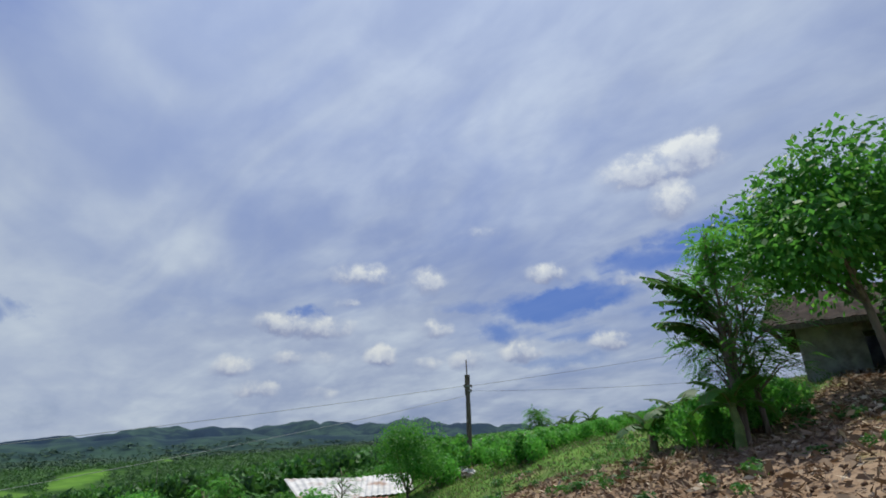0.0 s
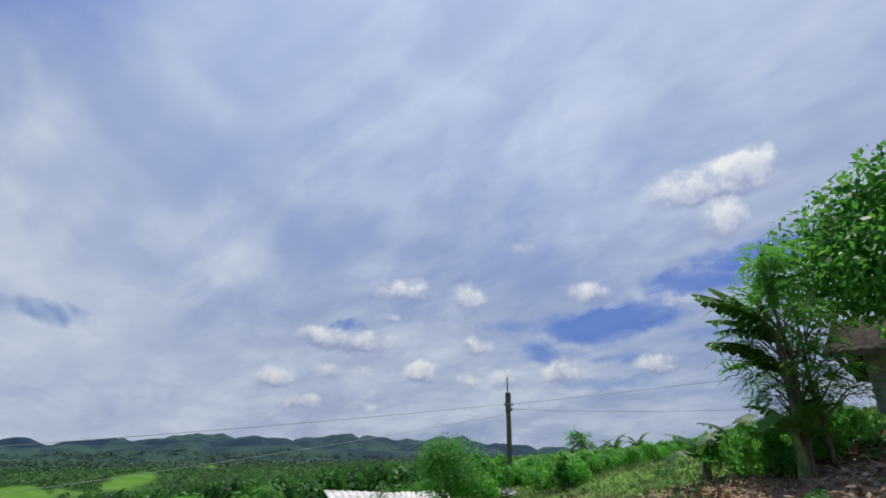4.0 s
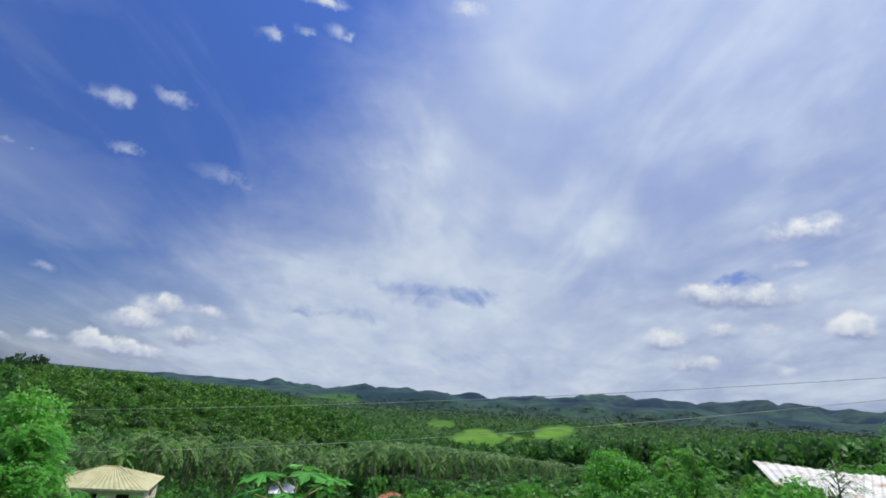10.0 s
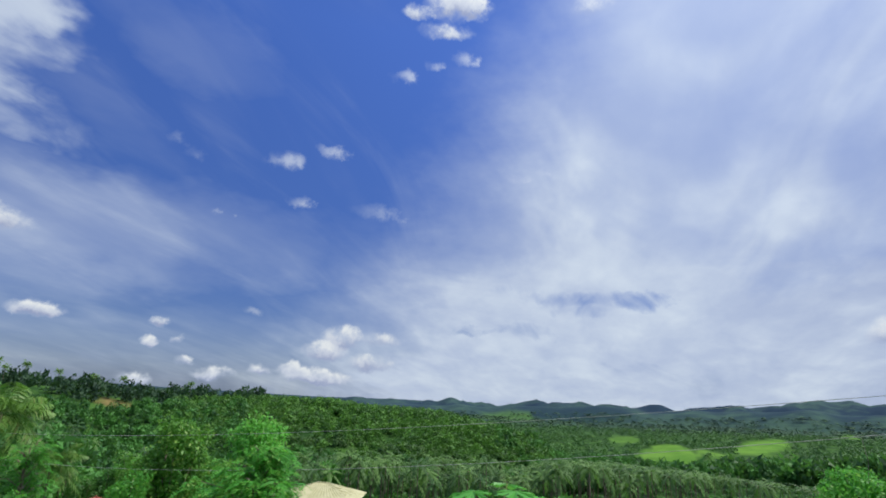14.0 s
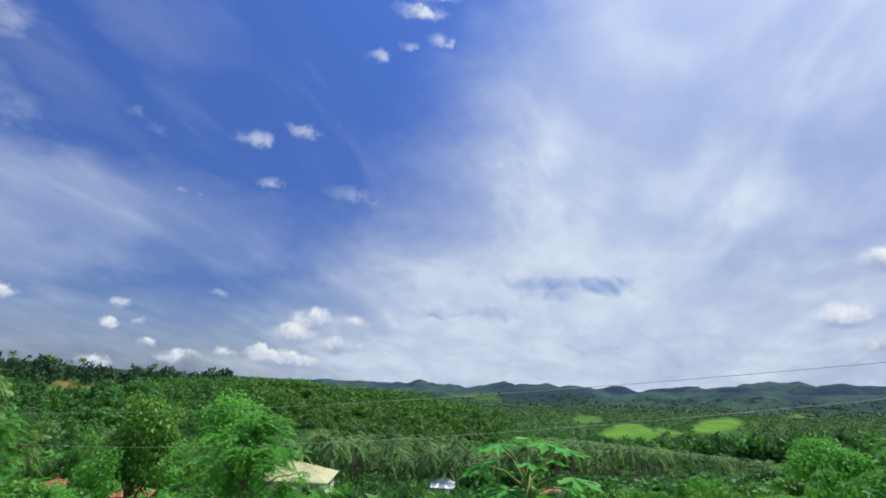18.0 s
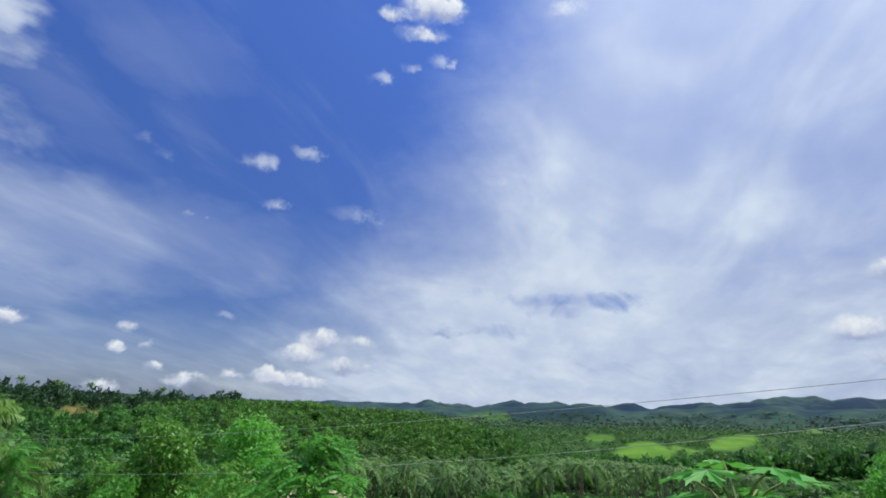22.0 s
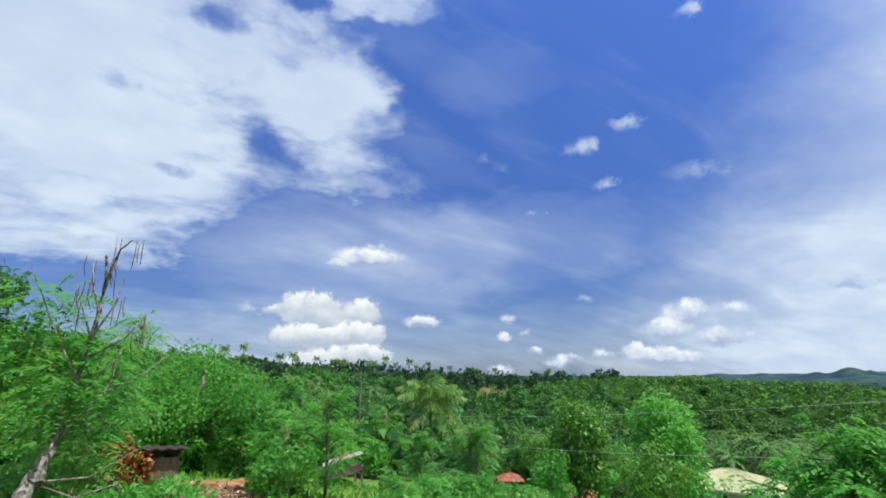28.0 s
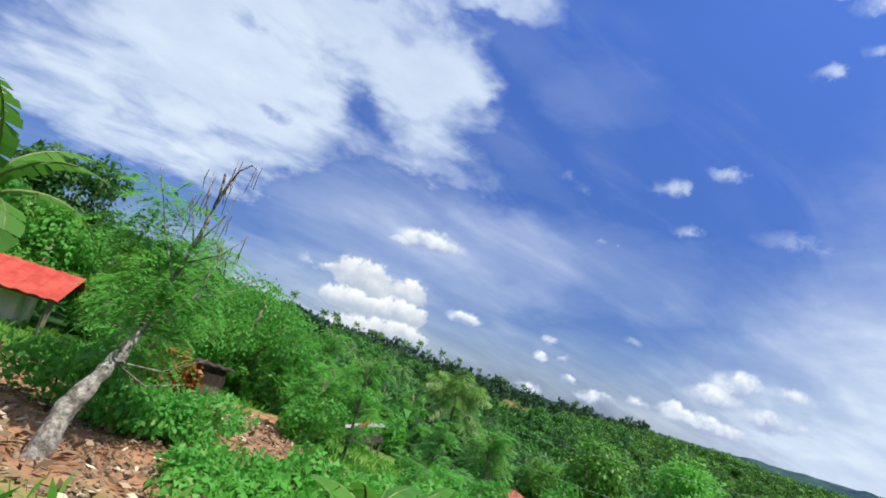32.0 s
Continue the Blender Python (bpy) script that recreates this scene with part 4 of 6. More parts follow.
def shrub_mesh(seed, wide, tall, mat, leaf, count, clumps=8):
    rng = np.random.default_rng(seed)
    blobs = []
    for k in range(clumps):
        a, d = rng.random() * 6.283, wide * 0.75 * math.sqrt(rng.random())
        r = wide * (0.28 + 0.25 * rng.random())
        blobs.append(((d * math.cos(a), d * math.sin(a), tall * (0.3 + 0.5 * rng.random())), (r, r, tall * (0.28 + 0.2 * rng.random()))))
    v, f = broad_crown(rng, blobs, leaf, count, flat=0.0, tri=count < 2500)
    runs = [([(0, 0, -0.2), (c[0] * 0.5, c[1] * 0.5, c[2] * 0.5), c], [0.03, 0.02, 0.008]) for c, _ in blobs]
    tv, tf = tubes(runs, 4)
    return mesh_of("stems", tv, tf, BARK), mesh_of("leaves", v, f, mat)


def put_shrub(meshes, x, y, size=1.0, turn=0.0, label="leafy green shrub", name="shrub", group="", sink=0.05):
    s = thing(name, on_ground(x, y, sink), label, "shrub", group, turn=turn, size=size)
    part("stem", meshes[0], None, s)
    part("foliage", meshes[1], None, s)
    return s

# ---------------------------------------------------------------- mid-distance trees, one by one
MEDIUM = [tree_mesh(20 + k, tall, wide, mat, leaf, n, clumps=15, bare=0.08, tri=True) for k, (tall, wide, mat, leaf, n) in enumerate((
    (7.5, 3.0, LEAF, 0.27, 2500), (6.5, 2.8, LEAF_DARK, 0.26, 2300), (8.5, 3.2, LEAF_OLIVE, 0.30, 2500), (6.0, 2.4, LEAF_BRIGHT, 0.25, 2400), (9.0, 3.4, LEAF, 0.32, 2600)))]
MEDIUM_TALL = (7.5, 6.5, 8.5, 6.0, 9.0)
RNG = np.random.default_rng(5)


def away_from_views(az, r, x, y):
    ok = np.ones(len(x), bool)
    for a, half, far in ((76, 6, 72), (66, 8, 100), (97, 3.5, 62), (104, 3, 60), (84, 9, 44)):
        ok &= ~((np.abs(az - a) < half) & (r < far))
    return ok


x, y = scattered(RNG, 290, (62, 128), (34, 90), away_from_views)
for i in range(len(x)):
    k = int(RNG.choice((0, 1, 1, 2, 3, 4)))
    size = min(RNG.uniform(0.55, 0.95), float(room(x[i], y[i])) / MEDIUM_TALL[k])
    if size < 0.25:
        continue
    put_tree(MEDIUM[k], x[i], y[i], size, RNG.uniform(0, 360), ("rounded green tree among others below the slope", "dark leafy tree in the dense growth", "olive-green tree in the dense growth", "bright green young tree in the dense growth", "broad green tree in the dense growth")[k], group="trees below the slope")

# ---------------------------------------------------------------- coconut palms
GROVE_PALM = material("grove_palm_leaf", leafy((0.030, 0.085, 0.026), (0.125, 0.230, 0.062), own=0.12), 0.6, translucent=0.25, spec=0.2)
GROVE = material("grove_leaf", leafy((0.022, 0.062, 0.022), (0.110, 0.205, 0.056), tone=True, own=0.10), 0.6, translucent=0.25, spec=0.2)


def star_crown(rng, reach, fronds, cuts=6):
    """A palm's crown as it reads from afar: arching fronds, each two hanging rows of broad leaflets."""
    quads = []
    for k in range(fronds):
        a, lift = 2.399 * k + rng.random() * 0.5, 1.05 - 1.5 * (k + 0.5) / fronds + 0.12 * rng.normal()
        L = reach * rng.uniform(0.75, 1.15)
        u = np.linspace(0.06, 1, cuts + 1)
        axis, across = np.array([math.cos(a), math.sin(a), 0]), np.array([-math.sin(a), math.cos(a), 0])
        line = axis * (L * math.cos(lift * 0.7) * (u - 0.15 * u**2))[:, None] + np.array([0, 0, 1.0]) * (L * (lift * u - 0.62 * u**2))[:, None]
        half = 0.13 * reach * np.sin(np.pi * np.clip(0.2 + 0.72 * u, 0, 1))
        for sign in (1, -1):
            for i in range(cuts):
                tip = line[i:i + 2] + (across * sign - np.array([0, 0, 0.55])) * half[i:i + 2, None] * rng.uniform(0.7, 1.15) + (line[i + 1] - line[i]) * 0.55
                quads.append([line[i], line[i] * 0.2 + line[i + 1] * 0.8, tip[1] * 0.6 + tip[0] * 0.4, tip[0]])
    return np.array(quads)


def star_palm(seed, tall, reach, fronds, mat):
    rng = np.random.default_rng(seed)
    q = star_crown(rng, reach, fronds) + (0, 0, tall)
    tv, tf = tube([(0.3, 0, -0.3), (0.1, 0, tall * 0.5), (0, 0, tall)], [0.18, 0.11, 0.08], 6)
    return mesh_of("trunk", tv, tf, BARK, True), mesh_of("crown", q.reshape(-1, 3), np.arange(q.size // 3).reshape(-1, 4), mat)


def palm_cap(x, y):
    """How large a palm may grow in the grove, fitted to the crown line in the camera's view."""
    r, az = np.hypot(x, y), np.degrees(np.arctan2(-x, y))
    return 1.2 - r * np.tan(np.radians(np.interp(az, (28, 45, 54, 66, 80), (5.6, 5.2, 5.2, 5.0, 4.6)))) - ground_z(x, y)


PALMS = [star_palm(40 + k, tall, reach, fronds, GROVE_PALM) for k, (tall, reach, fronds) in enumerate(((8, 3.7, 12), (6.5, 3.4, 11), (9.5, 3.8, 13)))]
RNG = np.random.default_rng(8)
x, y = scattered(RNG, 270, (32, 80), (84, 150))
for i in range(len(x)):
    cap = float(palm_cap(x[i], y[i])) / ((9, 7.5, 10.5)[i % 3])
    if cap > 0.3:
        put_palm(PALMS[i % 3], x[i], y[i], min(RNG.uniform(0.70, 1.05), cap), RNG.uniform(0, 360), "coconut palm in the dense grove on the valley side", "coconut grove")
x, y = scattered(RNG, 720, (30, 82), (100, 265))
room_up = palm_cap(x, y)
crowns = [star_crown(RNG, 3.2, n) for n in (11, 12, 10, 11)]
quads, tones = [], []
for i in np.nonzero(room_up > 1.5)[0]:
    a = RNG.random() * 6.283
    m = np.array([[math.cos(a), -math.sin(a), 0], [math.sin(a), math.cos(a), 0], [0, 0, 1]]) * RNG.uniform(0.75, 1.1)
    q = crowns[i % 4] @ m.T + (x[i], y[i], float(ground_z(x[i], y[i])) + min(RNG.uniform(3.5, 7.5), room_up[i] - 0.6))
    quads.append(q)
    tones.append(np.full(q.shape[0] * 4, np.clip(0.45 + 0.3 * RNG.normal(), 0, 1)))
q = np.concatenate(quads)
tagged(new("grove_palms", mesh_of("grove_palms", q.reshape(-1, 3), np.arange(q.size // 3).reshape(-1, 4), GROVE, tone=np.concatenate(tones))), "crowns of coconut palms crowded in the valley grove", "trees", kind="stuff")
CREST_PALMS = [palm_mesh(64 + k, tall, 2.6, 16, PALM, leaflets=12) for k, tall in enumerate((7, 9, 8))]
for i in range(22):
    az = RNG.uniform(87, 127)
    r = float(np.interp(az, (95, 131), (430, 270))) + RNG.uniform(-45, 15)
    put_palm(CREST_PALMS[i % 3], -r * math.sin(radians(az)), r * math.cos(radians(az)), RNG.uniform(1.0, 1.55), RNG.uniform(0, 360), "tall coconut palm along the crest of the hill", "palms on the crest")
x, y = scattered(RNG, 26, (92, 122), (75, 190))
for i in range(len(x)):
    put_palm(PALMS[i % 3], x[i], y[i], RNG.uniform(0.7, 0.95), RNG.uniform(0, 360), "coconut palm rising out of the mixed growth", "palms on the hillside")
BIG_PALM = palm_mesh(60, 5.4, 3.9, 22, PALM, leaflets=40)
put_palm(BIG_PALM, -48.7, -13.4, 1.0, 20, "coconut palm with long drooping fronds above the bushes")
put_palm(BIG_PALM, -46.0, -9.0, 0.62, 70, "low coconut palm with broad fronds above the bushes")

# ---------------------------------------------------------------- the rubble slope, its shed and trees
big = tree_mesh(71, 4.75, 2.85, LEAF, 0.16, 14000, clumps=40, thick=0.075, bare=0.30)
put_tree(big, 8.2, 9.05, 1.0, 0, "large leafy green tree with a dense crown beside the shed")
put_tree(tree_mesh(72, 3.3, 1.7, LEAF_DARK, 0.16, 6500, bare=0.12), 10.9, 10.3, 1.0, 40, "dark leafy tree crowding the shed")
slim = feather_mesh(73, 3.5, 0.85, LEAF, 560, 0.36, 10, 0.065, bare=0.30, thick=0.04, layers=10)
put_tree(slim, 4.62, 8.05, 1.0, 0, "slender tree with feathery leaves among banana plants", name="feathery_tree")
put_tree(feather_mesh(74, 2.6, 0.85, LEAF_DARK, 260, 0.36, 9, 0.065, bare=0.35, thick=0.04), 5.15, 8.3, 1.0, 120, "slim dark stem with feathery leaves beside banana plants", name="feathery_tree")
# darker copy of the banana leaf, with backlit shade put into its colour
SHADED_BANANA = material("shaded_banana_leaf", leafy((0.030, 0.090, 0.026), (0.070, 0.170, 0.038)), 0.6, translucent=0.3)
put_banana(4.62, 8.1, 2.2, 1, 5, 1.25, "tall banana plant with torn shade-dark leaves on the rubble slope", group="bananas by the shed", up=0.3, fan=(2.62, 0.7), tear=0.6, mat=SHADED_BANANA, arch=(0.5, 1.3))
put_banana(4.70, 8.25, 1.65, 2, 5, 1.2, "banana plant with torn shade-dark leaves on the rubble slope", group="bananas by the shed", up=0.0, fan=(2.62, 0.7), tear=0.6, mat=SHADED_BANANA, arch=(0.7, 1.5))
put_banana(4.45, 7.95, 0.75, 3, 7, 0.95, "young banana plant with upright leaves at the edge of the grass", group="bananas by the shed")
put_banana(4.5, 9.9, 0.55, 4, 7, 0.85, "young shade-dark banana plant at the edge of the grass", group="bananas by the shed", mat=SHADED_BANANA)
put_banana(4.1, 10.4, 0.45, 5, 6, 0.85, "young shade-dark banana plant at the edge of the grass", group="bananas by the shed", mat=SHADED_BANANA)

# ---------------------------------------------------------------- poles and wires


def cable(name, a, b, sag, label, thick=0.009, mat=WIRE):
    s = np.linspace(0, 1, 40)
    pts = np.array(a) + (np.array(b) - np.array(a)) * s[:, None]
    pts[:, 2] -= sag * 4 * s * (1 - s)
    v, f = tube(pts, np.full(40, thick), 5)
    return tagged(new(name, mesh_of(name, v, f, mat)), label, "power line", group="overhead lines")


def put_pole(x, y, top, label, sink=0.4):
    gx, gy, gz = on_ground(x, y, 0)
    p = thing("utility_pole", (gx, gy, gz), label, "utility pole")
    h = top - gz
    v, f = tube([(0, 0, -sink), (0, 0, h * 0.5), (-0.03, 0, h * 0.84)], [0.14, 0.12, 0.10], 12)
    part("shaft", mesh_of("shaft", v, f, WOOD, True), None, p)
    v, f = tube([(-0.03, 0, h * 0.80), (-0.06, 0, h)], [0.035, 0.03], 8)
    part("top_pipe", mesh_of("top_pipe", v, f, WOOD, True), None, p, "thin dark pipe")
    part("splice_plate", box(-0.15, -0.10, h * 0.66, 0.10, 0.10, h * 0.855, 0.02), WOOD, p, "dark bolted timber piece")
    for k, (dx, z) in enumerate(((0.16, 0.745), (-0.18, 0.745), (0.14, 0.70))):
        v, f = tube([(0, -0.12, h * z), (dx, -0.14, h * z)], [0.025, 0.025], 6)
        arm = part("bracket", mesh_of("bracket", v, f, WIRE), None, p)
        v, f = tube([(dx, -0.14, h * z - 0.07), (dx, -0.14, h * z), (dx, -0.14, h * z + 0.07)], [0.03, 0.055, 0.03], 8)
        part("insulator", mesh_of("insulator", v, f, CONCRETE, True), None, arm)
    return p


put_pole(1.24, 25.0, 5.45, "dark weathered wooden utility pole standing in shrubs")
put_pole(-66.0, -27.0, 1.2, "wooden utility pole far down the slope among trees")
cable("overhead_wire", (1.4, 24.9, 4.18), (19.5, 18.0, 6.2), 0.10, "thin dark overhead wire rising towards the shed", 0.007, WOOD)
cable("overhead_wire", (1.4, 24.9, 3.95), (19.5, 18.0, 4.5), 0.35, "thin dark overhead wire rising towards the shed", 0.006, WOOD)
cable("overhead_wire", (1.06, 24.9, 4.18), (-66.0, -27.0, -3.4), 1.6, "thin pale overhead wire crossing above the valley")
cable("overhead_wire", (1.06, 24.9, 3.7), (-66.0, -27.0, -4.6), 2.5, "thin pale overhead wire crossing above the valley")

# ---------------------------------------------------------------- houses


def sheet(corners, ribs, depth, thick, mat, name, parent, label=""):
    """A ribbed metal sheet between four corners: lower left, lower right, upper right, upper left."""
    a, b, c, d = (np.array(p, float) for p in corners)
    n = ribs * 4 + 1
    up = unit(np.cross(b - a, d - a))
    if up[2] < 0:
        up = -up
    verts = []
    for k in range(n):
        u = k / (n - 1)
        h = up * depth * (1 if k % 4 in (1, 2) else 0)
        verts += [a + (b - a) * u + h, d + (c - d) * u + h, a + (b - a) * u + h - up * thick, d + (c - d) * u + h - up * thick]
    faces = []
    for k in range(n - 1):
        i, j = 4 * k, 4 * k + 4
        faces += [(i, j, j + 1, i + 1), (i + 2, i + 3, j + 3, j + 2), (i, i + 2, j + 2, j), (i + 1, j + 1, j + 3, i + 3)]
    faces += [(0, 1, 3, 2), (4 * n - 4, 4 * n - 2, 4 * n - 1, 4 * n - 3)]
    return part(name, mesh_of(name, verts, faces, mat), None, parent, label)


def wall(parent, x0, y0, x1, y1, z0, z1, thick, mat, openings=(), name="wall"):
    """An upright wall from one foot point to the other, with openings (from, to, sill, head) along it."""
    length = math.hypot(x1 - x0, y1 - y0)
    turn = Matrix.Translation((x0, y0, 0)) @ Matrix.Rotation(math.atan2(y1 - y0, x1 - x0), 4, "Z")
    bm = bmesh.new()
    cuts = sorted({0.0, length, *(v for o in openings for v in o[:2])})
    for a, b in zip(cuts, cuts[1:]):
        gaps = [o for o in openings if o[0] <= a + 1e-6 and o[1] >= b - 1e-6]
        spans = [(z0, z1)] if not gaps else [(z0, gaps[0][2]), (gaps[0][3], z1)]
        for lo, hi in spans:
            if hi - lo > 0.01:
                bmesh.ops.create_cube(bm, size=1.0, matrix=turn @ Matrix.Translation(((a + b) / 2, 0, (lo + hi) / 2)) @ Matrix.Diagonal((b - a, thick, hi - lo, 1)))
    return part(name, bm, mat, parent)


def frame_at(parent, length, x0, y0, x1, y1, opening, mat=WOOD, pane=DARK):
    """A window with a frame, two panes and a mullion set into a wall's opening."""
    a, b, lo, hi = opening
    turn = Matrix.Translation((x0, y0, 0)) @ Matrix.Rotation(math.atan2(y1 - y0, x1 - x0), 4, "Z")
    bm = bmesh.new()
    for cx, cz, sx, sz in (((a + b) / 2, lo + 0.03, b - a, 0.06), ((a + b) / 2, hi - 0.03, b - a, 0.06), (a + 0.03, (lo + hi) / 2, 0.06, hi - lo - 0.12), (b - 0.03, (lo + hi) / 2, 0.06, hi - lo - 0.12), ((a + b) / 2, (lo + hi) / 2, 0.05, hi - lo - 0.12)):
        bmesh.ops.create_cube(bm, size=1.0, matrix=turn @ Matrix.Translation((cx, 0, cz)) @ Matrix.Diagonal((sx, 0.10, sz, 1)))
    w = part("window", bm, mat, parent)
    for c in ((a * 3 + b) / 4, (a + b * 3) / 4):
        bm = bmesh.new()
        bmesh.ops.create_cube(bm, size=1.0, matrix=turn @ Matrix.Translation((c, 0.03, (lo + hi) / 2)) @ Matrix.Diagonal(((b - a) / 2 - 0.08, 0.01, hi - lo - 0.12, 1)))
        part("pane", bm, pane, w)


# the shed of concrete blocks behind the big tree
shed = thing("shed", (9.45, 13.0, 0), "weathered grey concrete block shed with a dark sheet roof", "shed", turn=-40)
z0 = float(ground_z(9.6, 13.2)) - 0.4
wall(shed, 0, 0, 6.0, 0, z0, 4.55, 0.15, CONCRETE, [(1.3, 2.2, z0 + 0.45, 4.1), (3.4, 4.5, 3.5, 4.3)])
wall(shed, 0, 0.08, 0, 4.0, z0, 4.55, 0.15, CONCRETE)
wall(shed, 6.0, 0.08, 6.0, 4.0, z0, 4.55, 0.15, CONCRETE)
wall(shed, 0, 4.08, 6.0, 4.08, z0, 4.55, 0.15, CONCRETE)
sheet([(-0.75, -0.7, 4.35), (6.7, -0.7, 4.35), (6.7, 2.3, 5.75), (-0.75, 2.3, 5.75)], 24, 0.03, 0.02, SHADE_DARK_SHEET, "roof_sheet", shed, "dark stained corrugated sheet")
sheet([(6.7, 4.8, 4.35), (-0.75, 4.8, 4.35), (-0.75, 2.32, 5.75), (6.7, 2.32, 5.75)], 24, 0.03, 0.02, SHADE_DARK_SHEET, "roof_sheet", shed, "dark stained corrugated sheet")
for k in range(5):
    part("rafter", box(-0.6 + k * 1.75, -0.6, 4.22, -0.52 + k * 1.75, 2.0, 4.30), WOOD, shed)
part("fascia_board", box(-0.80, -0.72, 4.22, 6.72, -0.68, 4.36), WOOD, shed)
part("gable_board", box(-0.72, 0.1, 4.5, -0.66, 3.9, 4.62), WOOD, shed)

# the small pink house with zinc sheets below the slope
home = thing("house", (-6.3, 25.4, 0), "small pink-walled house with a dented zinc sheet roof", "house", turn=2)
zb = float(ground_z(-5, 27)) - 0.9
wall(home, 0, 0, 4.6, 0, zb, -0.85, 0.14, PINK_WALL, [(0.9, 1.9, -2.0, -1.2), (2.6, 3.4, zb + 0.1, -1.1)])
wall(home, 0, 0.07, 0, 3.4, zb, -0.65, 0.14, PINK_WALL, [(1.2, 2.0, -1.9, -1.1)])
wall(home, 4.6, 0.07, 4.6, 3.4, zb, -0.65, 0.14, PINK_WALL)
wall(home, 0, 3.47, 4.6, 3.47, zb, -0.35, 0.14, PINK_WALL)
frame_at(home, 4.6, 0, 0, 4.6, 0, (0.9, 1.9, -2.0, -1.2))
sheet([(-0.25, -0.35, -0.80), (2.45, -0.35, -0.76), (2.1, 3.9, -0.10), (-2.1, 3.7, -0.12)], 10, 0.03, 0.015, ZINC, "roof_sheet", home, "dented grey zinc sheet with rust stains")
sheet([(2.35, -0.05, -0.70), (4.95, -0.05, -0.52), (4.6, 3.8, 0.10), (2.05, 3.9, -0.06)], 9, 0.03, 0.015, ZINC, "roof_sheet", home, "dented grey zinc sheet")
sheet([(1.9, -1.35, -1.0), (3.7, -1.25, -0.93), (4.2, -0.2, -0.70), (2.1, -0.2, -0.72)], 7, 0.03, 0.015, RUST, "awning", home, "rust-red sheet awning")
for px in (2.0, 3.6):
    part("post", box(px, -1.25, zb, px + 0.09, -1.16, -1.02), WOOD, home)
pile = thing("sheet_pile", on_ground(0.55, 22.7, 0), "rusty roofing sheets leaning on a heap of dry branches", "scrap heap")
sheet([(-0.75, -0.5, 0.30), (0.65, -0.5, 0.12), (0.75, 0.7, 0.42), (-0.55, 0.7, 0.62)], 6, 0.03, 0.012, RUST, "rusty_sheet", pile)
sheet([(-0.2, -0.45, 0.36), (0.75, -0.5, 0.18), (0.8, 0.1, 0.33), (-0.05, 0.1, 0.50)], 4, 0.03, 0.012, ZINC, "zinc_sheet", pile)
rng = np.random.default_rng(5)
runs = []
for k in range(46):
    c = rng.normal(size=3) * (0.55, 0.35, 0.12) + (-0.1, -0.9, 0.15)
    d = unit(rng.normal(size=3) * (1, 1, 0.4)) * rng.uniform(0.3, 0.7)
    runs.append(([c - d, c + (0, 0, 0.06), c + d], [0.015, 0.012, 0.006]))
v, f = tubes(runs, 4)
part("branches", mesh_of("branches", v, f, PALE_BARK), None, pile)


def hip_house(x, y, z, wide, deep, eave, rise, turn, roof, walls, label, over=0.6, openings=True):
    """A single-storey house with a hipped or gabled sheet roof; z is its floor."""
    h = thing("house", (x, y, z), label, "house", turn=turn)
    wins = [(wide * 0.15, wide * 0.28, eave - 1.7, eave - 0.6), (wide * 0.42, wide * 0.52, eave - 1.7, eave - 0.6), (wide * 0.72, wide * 0.86, eave - 1.7, eave - 0.6)] if openings else []
    wall(h, -wide / 2, -deep / 2, wide / 2, -deep / 2, -3, eave, 0.18, walls, wins)
    for o in wins:
        frame_at(h, wide, -wide / 2, -deep / 2, wide / 2, -deep / 2, o)
    wall(h, -wide / 2, deep / 2, wide / 2, deep / 2, -3, eave, 0.18, walls)
    for sx in (-1, 1):
        wall(h, sx * wide / 2, -deep / 2 + 0.1, sx * wide / 2, deep / 2 - 0.1, -3, eave, 0.18, walls, [(deep * 0.4, deep * 0.6, eave - 1.7, eave - 0.6)] if openings else [])
    w, d, r = wide / 2 + over, deep / 2 + over, max(0.01, (wide - deep) / 2)
    e = eave - 0.02
    sheet([(-w, -d, e), (w, -d, e), (r, 0, e + rise), (-r, 0, e + rise)], int(wide * 2), 0.03, 0.03, roof, "roof_slope", h)
    sheet([(w, d, e), (-w, d, e), (-r, 0, e + rise), (r, 0, e + rise)], int(wide * 2), 0.03, 0.03, roof, "roof_slope", h)
    sheet([(w, -d, e), (w, d, e), (r, 0.02, e + rise), (r, -0.02, e + rise)], int(deep * 2), 0.03, 0.03, roof, "roof_slope", h)
    sheet([(-w, d, e), (-w, -d, e), (-r, -0.02, e + rise), (-r, 0.02, e + rise)], int(deep * 2), 0.03, 0.03, roof, "roof_slope", h)
    v, f = tube([(-r, 0, e + rise + 0.03), (r + 0.01, 0, e + rise + 0.03)], [0.09, 0.09], 6)
    part("ridge_cap", mesh_of("ridge_cap", v, f, roof), None, h)
    part("fascia", box(-w, -d - 0.03, e - 0.2, w, -d, e - 0.01), walls, h)
    return h


hip_house(-73.0, 16.3, -14.4, 9.4, 7.6, 2.6, 1.6, 64, CREAM_ROOF, CREAM_WALL, "cream house with a pale yellow hipped sheet roof among trees")
hip_house(-78.7, 42.4, -17.0, 4.0, 3.4, 1.7, 1.2, 62, BLUE_ROOF, WOOD, "small hut with a grey-blue sheet roof beside the palms", 0.4, False)
hip_house(-64.0, -8.3, -12.75, 2.4, 2.2, 2.3, 0.7, 10, BRICK_ROOF, WOOD, "small hut with a red sheet roof in dense greenery", 0.3, False)
hip_house(-47.5, -1.6, -10.2, 2.4, 2.0, 2.1, 0.5, 80, RUST, WOOD, "plank shed with a striped rusty sheet roof in dense greenery", 0.25, False)
